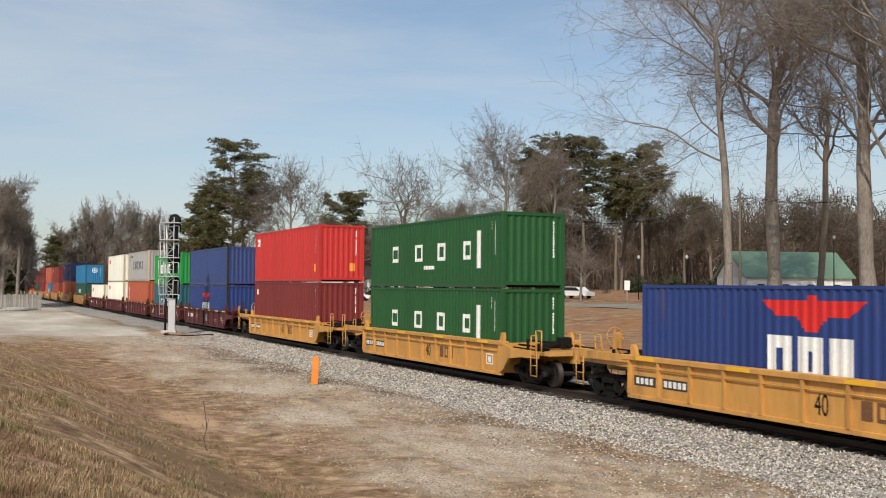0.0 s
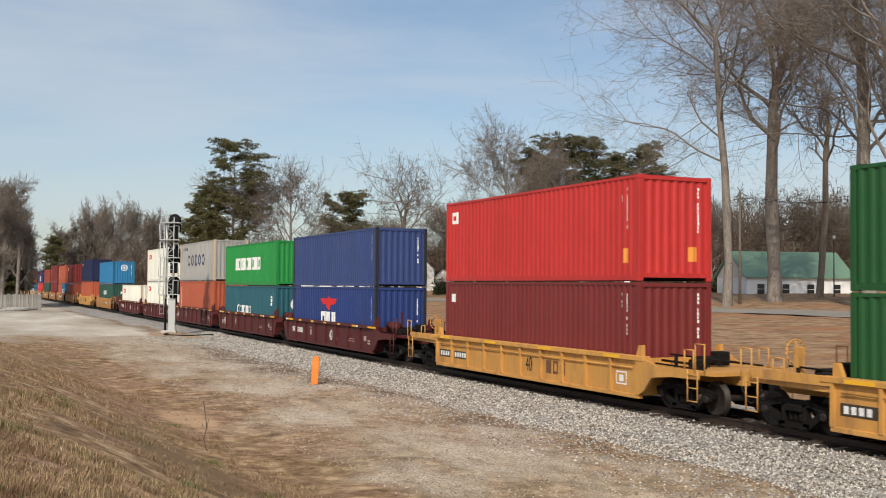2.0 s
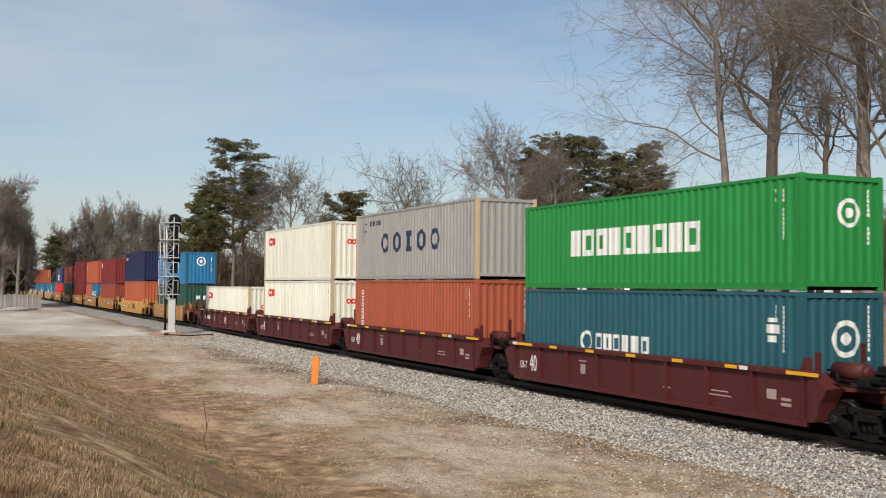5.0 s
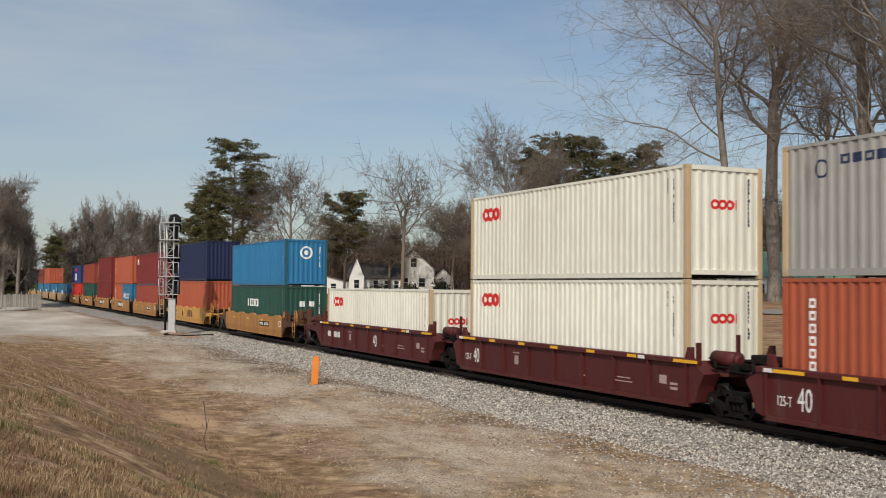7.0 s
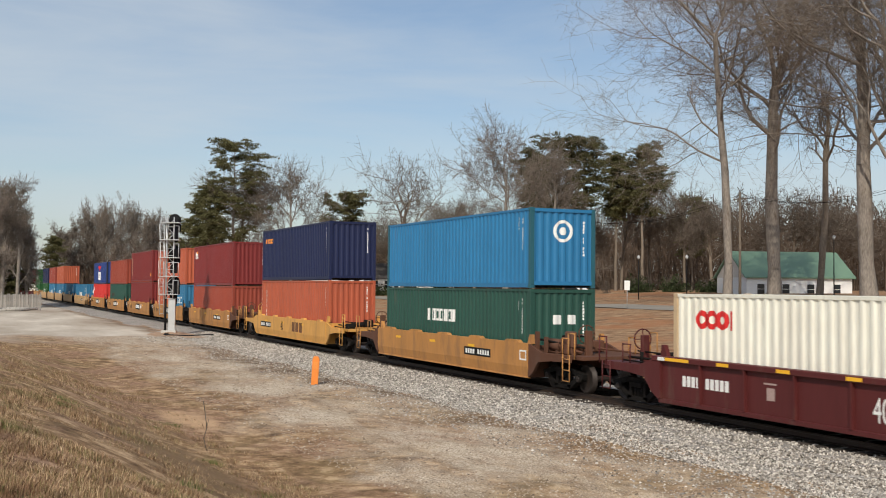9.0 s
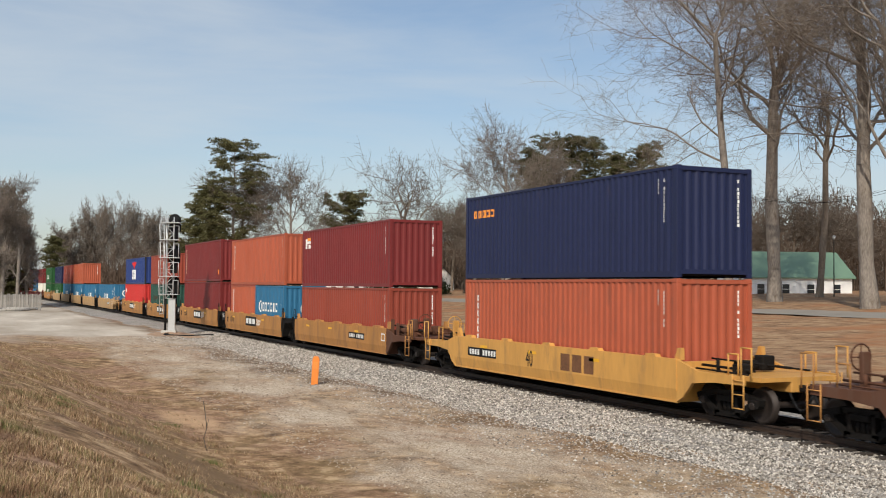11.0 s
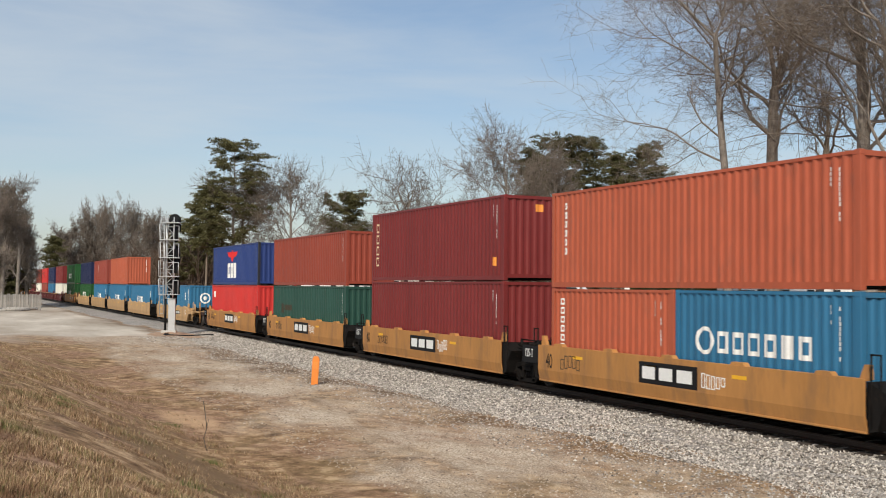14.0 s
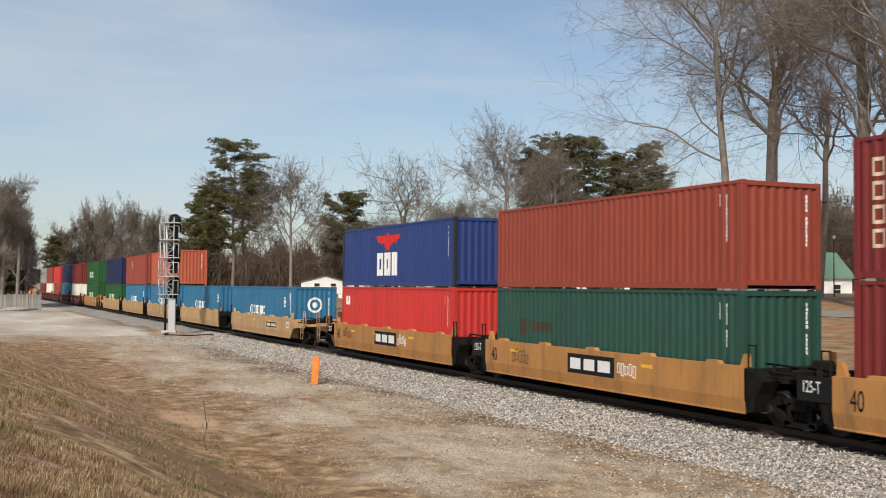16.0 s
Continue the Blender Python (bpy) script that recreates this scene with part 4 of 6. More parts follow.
    stack(-172.05, "bright", 0.27, spec("orange", "weathered orange corrugated steel container", height=HIGH, marks=stacked_letters(-5.2, 2.35, 6)),
          spec("navy", "dark navy corrugated container with small orange mark", height=HIGH, marks=[("brand_mark", word(-5.5, 2.12, 0.26, (0.26,) * 5, 0.05, 0.07, "ooaoo"), ORANGE_MARK, "side")]), seed=10)
    T = "tan"
    stack(-191.5, T, 0.24, spec("brown", "faded rust red corrugated steel container"), spec("maroon", "maroon corrugated container with pale square logo", height=HIGH,
          marks=[("brand_mark", [(-5.65, -4.75, 2.2, 2.33), (-5.65, -5.4, 1.95, 2.45), (-5.2, -4.75, 1.95, 2.15)], WHITE, "side"), ("brand_mark", [(-5.3, -4.75, 2.35, 2.5)], ORANGE_MARK, "side")]), tail=False, seed=11)
    mid = -207.0 - 6.096
    well_car(T, mid, True, False, False, seed=12)
    container("hull_blue", "blue twenty-foot container with white ship mark", mid + 3.06, 0.29, STD, 6.058, marks=[("brand_mark", [disc(-1.9, 1.36, 0.34, 0.24)] + word(-1.45, 1.08, 0.52, (0.42,) * 6, 0.12, 0.12, "aoaubo"), WHITE, "side")]
              + round_sign(0.15, 1.3, 0.4, "end"), seed=85)
    container("orange", "weathered orange twenty-foot container", mid - 3.06, 0.29, STD, 6.058, marks=stacked_letters(-2.5, 2.3, 6), seed=86)
    container("orange", "orange corrugated container with white stacked marks", mid, 2.9, HIGH, marks=stacked_letters(-5.4, 2.55, 6), seed=87)
    stack(-222.3, T, 0.21, spec("maroon", "maroon corrugated steel container", height=HIGH), spec("maroon", "maroon container with pale stacked marks", height=HIGH,
          marks=[("brand_mark", column(-5.62, 2.45, 0.32, 0.38, 4, 0.1, 0.075), CREAM_MARK, "side")] + [("side_plate", [(0.0, 0.3, 2.35, 2.6)], ORANGE_MARK, "end"), ("side_plate", [(5.2, 5.5, 0.5, 0.8)], ORANGE_MARK, "side")]), lead=False, tail=False, seed=13)
    stack(-237.85, T, 0.29, spec("dark_green", "dark green corrugated steel container", marks=[("side_plate", [(-4.6, -4.1, 1.1, 1.6), (-3.9, -2.6, 1.25, 1.55)], PANEL, "side")]),
          spec("brown", "faded rust red corrugated steel container"), lead=False, tail=False, seed=14)
    stack(-253.45, T, 0.29, spec("red", "bright red corrugated container with small white mark", marks=[("brand_mark", cup(-5.55, 1.75, 0.42, 0.4, 0.12), WHITE, "side")]),
          spec("blue", "blue corrugated container with red winged mark", marks=winged_marks(-0.5, 0.45, 1.3), frame_colour="black"), lead=False, tail=True, seed=15)
    P = "pale"
    ship = spec("hull_blue", "blue container with white ship mark, riding low", marks=ship_marks(-1.9, 0.95, 0.5) + round_sign(0.0, 1.6, 0.42, "end"))
    stack(-273.6, P, 0.24, dict(ship, length=13.716, dx=-0.6), tail=False, seed=16)
    stack(-290.3, P, 0.24, dict(ship), lead=False, tail=False, seed=17)
    stack(-305.9, P, 0.24, dict(ship), spec("orange", "orange corrugated steel container", height=HIGH), lead=False, tail=False, seed=18)
    stack(-321.4, P, 0.24, dict(ship), spec("rust_red", "rust red container with white stacked marks", height=HIGH, marks=stacked_letters(-2.2, 2.3, 3)), lead=False, tail=False, seed=19)
    gr = spec("green", "green container with white lettering blocks", marks=[("brand_mark", word(-3.0, 0.8, 0.7, (0.6,) * 4, 0.4, 0.16, "uaou"), WHITE, "side")])
    stack(-337.0, P, 0.24, dict(gr), spec("navy", "dark navy corrugated container", height=HIGH), lead=False, tail=True, keyed=False, seed=20)
    stack(-356.5, T, 0.27, dict(gr), dict(gr, height=HIGH), keyed=False, seed=21)
    far = [("white", "maroon"), ("hull_blue", "navy"), ("rust_red", "red"), ("white", "rust_red"), ("maroon", "grey"), ("grey", "black"), ("orange", "black"),
           ("blue", "navy"), ("grey", "grey"), ("dark_red", "black"), ("dark_green", "green"), ("black", "grey"), ("maroon", "rust_red"), ("white", None), ("hull_blue", "maroon")]
    x = -376.2
    names = {k: k.replace("_", " ") + " corrugated steel shipping container" for k in PAINTS}
    for i, (lo, up) in enumerate(far):
        first, last = i % 5 == 0, i % 5 == 4
        stack(x, (M, T, P)[(i // 5) % 3], 0.27, spec(lo, names[lo]), spec(up, names[up], height=HIGH) if up else None, lead=first, tail=last, keyed=False, seed=22 + i)
        x -= 19.8 if last else 15.6


build_train()

# ---- trees ----
BARK = material("grey_bark", (0.20, 0.165, 0.13), rough=0.95, spread=0.5, grain=14, blotch=1.5, stretch=(1, 1, 0.25), bump=0.7, shift=0.15, specular=0.1)
PALE_BARK = material("pale_bark", (0.25, 0.22, 0.19), rough=0.95, spread=0.5, grain=10, blotch=1.0, stretch=(1, 1, 0.3), bump=0.7, second=(0.14, 0.11, 0.085), amount=0.45, specular=0.1)
TWIG = material("bare_twigs", (0.15, 0.123, 0.10), rough=0.95, spread=0.35, grain=3, bump=0, shift=0.18, specular=0.05)
PALE_TWIG = material("pale_twigs", (0.215, 0.18, 0.15), rough=0.95, spread=0.35, grain=3, bump=0, shift=0.12, specular=0.05)
WOODS = material("far_winter_woods", (0.112, 0.082, 0.062), rough=1.0, spread=0.5, grain=0.6, blotch=0.05, bump=0, specular=0.0)
NEEDLES = material("pine_needles", (0.12, 0.115, 0.054), rough=0.9, spread=0.55, grain=2.5, blotch=0.4, bump=0, shift=0.15, specular=0.1)
EVERGREEN = material("evergreen_leaves", (0.040, 0.050, 0.022), rough=0.85, spread=0.5, grain=4, blotch=0.5, bump=0, specular=0.15)


def tube_arrays(segs, n):
    """Places and quads of round tapered bars; segs: rows of two ends and two radii."""
    s = np.asarray(segs, dtype=float)
    a, b, r0, r1 = s[:, :3], s[:, 3:6], s[:, 6], s[:, 7]
    d = b - a
    d /= np.maximum(np.linalg.norm(d, axis=1, keepdims=True), 1e-6)
    ref = np.where(np.abs(d[:, 2:3]) > 0.9, np.array([[1.0, 0, 0]]), np.array([[0, 0, 1.0]]))
    u = np.cross(d, ref)
    u /= np.linalg.norm(u, axis=1, keepdims=True)
    v = np.cross(d, u)
    ang = 2 * np.pi * np.arange(n) / n
    ring = u[:, None, :] * np.cos(ang)[None, :, None] + v[:, None, :] * np.sin(ang)[None, :, None]
    co = np.concatenate([a[:, None, :] + ring * r0[:, None, None], b[:, None, :] + ring * r1[:, None, None]], axis=1)
    k = np.arange(n)
    q = np.stack([k, (k + 1) % n, n + (k + 1) % n, n + k], -1)
    quads = (np.arange(len(s)) * 2 * n)[:, None, None] + q[None]
    return co.reshape(-1, 3), quads.reshape(-1, 4)


def ribbon_arrays(segs):
    """The finest twigs, thinner than can be made out: narrow tapering blades."""
    s = np.asarray(segs, dtype=float)
    d = s[:, 3:6] - s[:, :3]
    u = np.cross(d, np.random.RandomState(8).normal(0, 1, d.shape))
    u /= np.maximum(np.linalg.norm(u, axis=1, keepdims=True), 1e-6)
    co = np.stack([s[:, :3] - u * s[:, 6:7], s[:, :3] + u * s[:, 6:7], s[:, 3:6] + u * s[:, 7:8], s[:, 3:6] - u * s[:, 7:8]], 1)
    return co.reshape(-1, 3), np.arange(4 * len(s)).reshape(-1, 4)


def grow(rng, out, pos, way, length, radius, level, plan):
    """A limb that wanders, tapers and sends out smaller ones. out: one list of bars for each level."""
    kids, angle, ratio, wander, lift, steps = plan[level]
    last = level == len(plan) - 1
    pts, p, d = [(pos, radius)], pos, way
    for i in range(steps):
        d = d + rng.normal(0, wander, 3) + np.array([0, 0, lift])
        d = d / np.linalg.norm(d)
        p = p + d * length / steps
        r = radius * (1 - (0.86 if level == 0 and steps < 12 else 0.7) * (i + 1) / steps)
        out[level].append((*pts[-1][0], *p, pts[-1][1], r))
        pts.append((p, r))
    if last:
        return
    start = (0.42 if steps == 12 else 0.2) if level == 0 else 0.18
    for k in range(kids):
        f = start + (1 - start) * (k + rng.uniform(0.2, 0.9)) / kids
        j = min(int(f * steps), steps - 1)
        w = f * steps - j
        base = pts[j][0] * (1 - w) + pts[j + 1][0] * w
        br = pts[j][1] * (1 - w) + pts[j + 1][1] * w
        axis = pts[j + 1][0] - pts[j][0]
        axis = axis / np.linalg.norm(axis)
        side = rng.normal(0, 1, 3)
        side = side - axis * side.dot(axis)
        side = side / np.linalg.norm(side)
        a = radians(angle) * rng.uniform(0.6, 1.25)
        nd = axis * math.cos(a) + side * math.sin(a)
        nl = length * ratio * rng.uniform(0.65, 1.15) * (1.15 - 0.55 * f)
        grow(rng, out, base, nd, nl, min(br * 0.75, radius * (0.42 if level < 2 else 0.5)), level + 1, plan)


def bare_arrays(seed, height, trunk, plan, lean=(0.0, 0.0), twig=0.012):
    rng = np.random.RandomState(seed)
    out = [[] for _ in plan]
    grow(rng, out, np.array([0.0, 0.0, -0.3]), np.array([lean[0], lean[1], 1.0]) / math.sqrt(1 + lean[0] ** 2 + lean[1] ** 2), height, trunk, 0, plan)
    out = [np.array(o) for o in out]
    for o in out[1:]:
        o[:, 6:] = np.maximum(o[:, 6:], twig)
    return out


def join_arrays(parts):
    co, fs, n = [], [], 0
    for c, f in parts:
        co.append(c)
        fs.append(f + n)
        n += len(c)
    return np.concatenate(co), np.concatenate(fs)


#          trunk limbs from, number, levels, angle, wander, lift, reach
TALL = (0.68, 0.50, 14, 6, 52, 0.17, 0.015, 0.25)
SPREAD = (0.50, 0.42, 9, 6, 40, 0.15, 0.03, 0.25)
ROUND = (0.48, 0.5, 9, 6, 44, 0.15, 0.03, 0.24)
DOME = (0.42, 0.2, 13, 6, 46, 0.14, 0.03, 0.26)
CROOKED = (0.40, 0.75, 6, 5, 48, 0.24, 0.04, 0.26)
THIN = [(9, 42, 0.42, 0.03, 0.05, 7), (6, 42, 0.5, 0.12, 0.05, 4), (5, 42, 0.6, 0.15, 0.03, 2)]


def turned(rng, d, angle):
    """Each way turned by about that angle to a random side."""
    side = np.cross(d, rng.normal(0, 1, d.shape))
    side /= np.maximum(np.linalg.norm(side, axis=1, keepdims=True), 1e-6)
    a = np.radians(angle) * rng.uniform(0.55, 1.3, (len(d), 1))
    return d * np.cos(a) + side * np.sin(a)


def fork_arrays(seed, height, width, plan, radius, lean, twig):
    """A trunk that parts into limbs, which fork again and again into fine twigs: one array of bars for each level."""
    clear, start, limbs, levels, angle, wander, lift, reach = plan
    rng = np.random.RandomState(seed)
    out = [[] for _ in range(levels + 1)]
    p, d = np.array([[0.0, 0.0, -0.3]]), np.array([[lean[0], lean[1], 1.0]])
    stem, r = [p], radius
    for i in range(6):
        d = d + rng.normal(0, 0.035, (1, 3))
        d /= np.linalg.norm(d)
        q = p + d * clear * height / 6
        r1 = radius * (1.0 - 0.8 * clear / 6 * (i + 1)) * (1.0 if i else 0.86)
        out[0].append(np.hstack([p, q, [[r * (1.12 if i == 0 else 1.0), r1]]]))
        p, r = q, r1
        stem.append(p)
    f = np.where(np.arange(limbs) < 3, 6.0, rng.uniform(6 * start, 6.0, limbs))
    k = np.minimum(f.astype(int), 5)
    stem = np.concatenate(stem)
    P = stem[k] * (1 - (f - k))[:, None] + stem[k + 1] * (f - k)[:, None]
    az = 2 * np.pi * (np.arange(limbs) * 0.382 + rng.uniform(-0.08, 0.08, limbs))
    tilt = np.radians(angle) * rng.uniform(0.5, 1.3, limbs)
    tilt[0] = 0.1
    D = np.stack([np.cos(az) * np.sin(tilt) + lean[0], np.sin(az) * np.sin(tilt) + lean[1], np.cos(tilt)], 1)
    R = r * np.where(np.arange(limbs) < 3, 0.62, 0.48) * rng.uniform(0.85, 1.1, limbs)
    L = width * reach * rng.uniform(0.75, 1.2, limbs) * (1.25 - 0.4 * f / 6)
    for lv in range(1, levels + 1):
        n = 5 if lv < 3 else 3 if lv < 5 else 2 if lv < levels else 1
        tips = []
        for i in range(n):
            D = D + rng.normal(0, wander * (0.8 + 0.12 * lv), D.shape) + np.array([0, 0, lift])
            D /= np.linalg.norm(D, axis=1, keepdims=True)
            Q = P + D * (L / n)[:, None]
            r0, r1 = R * (1 - 0.38 * i / n), R * (1 - 0.38 * (i + 1) / n)
            out[lv].append(np.hstack([P, Q, r0[:, None], r1[:, None]]))
            P = Q
            bend = angle * (1.1 if lv < 4 else 1.35)
            if (lv < 3 and i in (1, 2, 3)) or (3 <= lv < 5 and i < 2) or (lv >= 5 and i == 0):
                tips.append((P, turned(rng, D, bend), L * rng.uniform(0.42, 0.72, len(L)), r1 * 0.58))
        tips.append((P, turned(rng, D, angle * 0.35), L * rng.uniform(0.62, 0.84, len(L)), r1 * 0.88))
        tips.append((P, turned(rng, D, angle * 0.85), L * rng.uniform(0.55, 0.8, len(L)), r1 * 0.7))
        P, D, L, R = (np.concatenate([t[m] for t in tips]) for m in range(4))
    out = [np.concatenate(o) for o in out]
    ends = out[-1]
    sz = (height + 0.3) / (np.percentile(ends[:, 5], 99.7) + 0.3)
    mid = np.median(ends[:, 3:5], axis=0)
    sw = width / 2 / np.percentile(np.linalg.norm(ends[:, 3:5] - mid, axis=1), 96)
    for o in out:
        for c in (0, 3):
            o[:, c:c + 2] *= sw
            o[:, c + 2] = (o[:, c + 2] + 0.3) * sz - 0.3
    for o in out[1:]:
        o[:, 6:] = np.maximum(o[:, 6:], twig)
    out[-1][:, 7] *= 0.6
    return out


def fork_meshes(seed, height, width, plan, radius, lean, twig):
    o = fork_arrays(seed, height, width, plan, radius, lean, twig)
    wood = join_arrays([tube_arrays(o[0], 10), tube_arrays(o[1], 7), tube_arrays(o[2], 5)])
    fine = join_arrays([tube_arrays(x, 3) for x in o[3:-1]] + [ribbon_arrays(o[-1])])
    a, b = fast_mesh("trunk", wood[0], quads=wood[1]), fast_mesh("crown", fine[0], quads=fine[1])
    for p in a.polygons:
        p.use_smooth = True
    return a, b


def ground_at(az, dist):
    """The place that far from the camera, that many degrees to the left of the y axis."""
    x, y = -dist * math.sin(radians(az)), dist * math.cos(radians(az))
    return x, y, land_z(x, y)


def bare_tree(az, dist, height, width, seed, plan, trunk, label, pale=False, lean=(0, 0), twig=0.014):
    x, y, z = ground_at(az, dist)
    t = thing("bare_tree", label, "tree", "leafless trees beyond the line", pose(x, y, z))
    a, b = fork_meshes(seed, height, width, plan, trunk, lean, twig)
    part("trunk", a, PALE_BARK if pale else BARK, t)
    part("crown", b, PALE_TWIG if pale else TWIG, t)
    return t


def pine_meshes(seed, height, spread, bottom):
    """Trunk, limbs and a ragged crown of needle tufts in layers."""
    rng = np.random.RandomState(seed)
    segs, tufts = [], []
    p, r = np.array([0.0, 0, -0.3]), height * 0.014
    for i in range(10):
        q = p + np.array([rng.normal(0, 0.08), rng.normal(0, 0.08), height * 1.0 / 10])
        segs.append((*p, *q, r * (1 - i / 11), r * (1 - (i + 1) / 11)))
        p = q
    limbs = []
    for k in range(60):
        f = bottom + (1 - bottom) * (k + rng.rand()) / 60
        base = np.array([0, 0, height * f])
        a = rng.rand() * 2 * math.pi
        reach = spread * (math.sin(math.pi * min(1.0, (1.02 - f) / (1 - bottom) * 0.62 + 0.18)) ** 0.8) * rng.uniform(0.55, 1.1)
        tip = base + np.array([math.cos(a) * reach, math.sin(a) * reach, reach * rng.uniform(0.1, 0.55)])
        limbs.append((*base, *tip, 0.07 * (1.1 - f) + 0.03, 0.02))
        for j in range(rng.randint(9, 16)):
            w = rng.uniform(0.35, 1.05)
            c = base * (1 - w) + tip * w + rng.normal(0, 0.38, 3) * np.array([1, 1, 0.7])
            tufts.append((c, rng.uniform(0.5, 1.0)))
    for j in range(16):
        tufts.append((np.array([rng.normal(0, 0.5), rng.normal(0, 0.5), height * rng.uniform(0.95, 1.02)]), 0.7))
    wood = join_arrays([tube_arrays(segs, 8), tube_arrays(limbs, 4)])
    c = np.array([t[0] for t in tufts])
    s = np.array([t[1] for t in tufts])
    n = 40
    d = rng.normal(0, 1, (len(c), n, 3))
    d /= np.linalg.norm(d, axis=2, keepdims=True)
    d[:, :, 2] = np.abs(d[:, :, 2]) * 0.75 - 0.15
    at = c[:, None] + d * (s[:, None] * rng.uniform(0.15, 0.75, (len(c), n)))[:, :, None]
    side = np.cross(d, rng.normal(0, 1, d.shape))
    side /= np.linalg.norm(side, axis=2, keepdims=True)
    length, w = rng.uniform(0.2, 0.42, (len(c), n, 1)), rng.uniform(0.045, 0.10, (len(c), n, 1))
    v = np.stack([at - side * w, at + side * w, at + d * length], axis=2).reshape(-1, 3)
    return fast_mesh("trunk", wood[0], quads=wood[1]), fast_mesh("crown", v, tris=np.arange(len(v)).reshape(-1, 3))


def pine(az, dist, height, seed, spread, bottom, label):
    x, y, z = ground_at(az, dist)
    t = thing("pine_tree", label, "tree", "pines beyond the line", pose(x, y, z))
    a, b = pine_meshes(seed, height, spread, bottom)
    part("trunk", a, BARK, t)
    part("crown", b, NEEDLES, t)


def shrub(x, y, width, height, seed, leafy, label):
    rng = np.random.RandomState(seed)
    t = thing("shrub", label, "shrub", "shrubs beyond the line", pose(x, y, land_z(x, y)))
    stems = []
    for k in range(24):
        a = rng.rand() * 6.28
        p = np.array([rng.normal(0, width * 0.08), rng.normal(0, width * 0.08), 0.0])
        q = np.array([math.cos(a) * width * 0.4 * rng.rand(), math.sin(a) * width * 0.4 * rng.rand(), height * rng.uniform(0.5, 1.0)])
        stems.append((*p, *q, 0.03, 0.012))
        for j in range(10):
            m = p + (q - p) * rng.uniform(0.3, 1)
            stems.append((*m, *(m + rng.normal(0, 0.22, 3) * height * 0.6 + np.array([0, 0, 0.1 * height])), 0.012, 0.008))
    co, q = tube_arrays(stems, 3)
    part("trunk", fast_mesh("trunk", co, quads=q), TWIG, t)
    if leafy:
        n = 1400
        d = rng.normal(0, 1, (n, 3))
        d /= np.linalg.norm(d, axis=1, keepdims=True)
        d[:, 2] = np.abs(d[:, 2])
        c = d * np.array([width / 2, width / 2, height]) * rng.uniform(0.45, 1.0, (n, 1)) * (0.8 + 0.3 * np.sin(d[:, :1] * 7 + d[:, 1:2] * 5))
        e = rng.normal(0, 0.14, (n, 3, 3))
        v = (c[:, None] + e).reshape(-1, 3)
        part("crown", fast_mesh("crown", v, tris=np.arange(len(v)).reshape(-1, 3)), EVERGREEN, t)


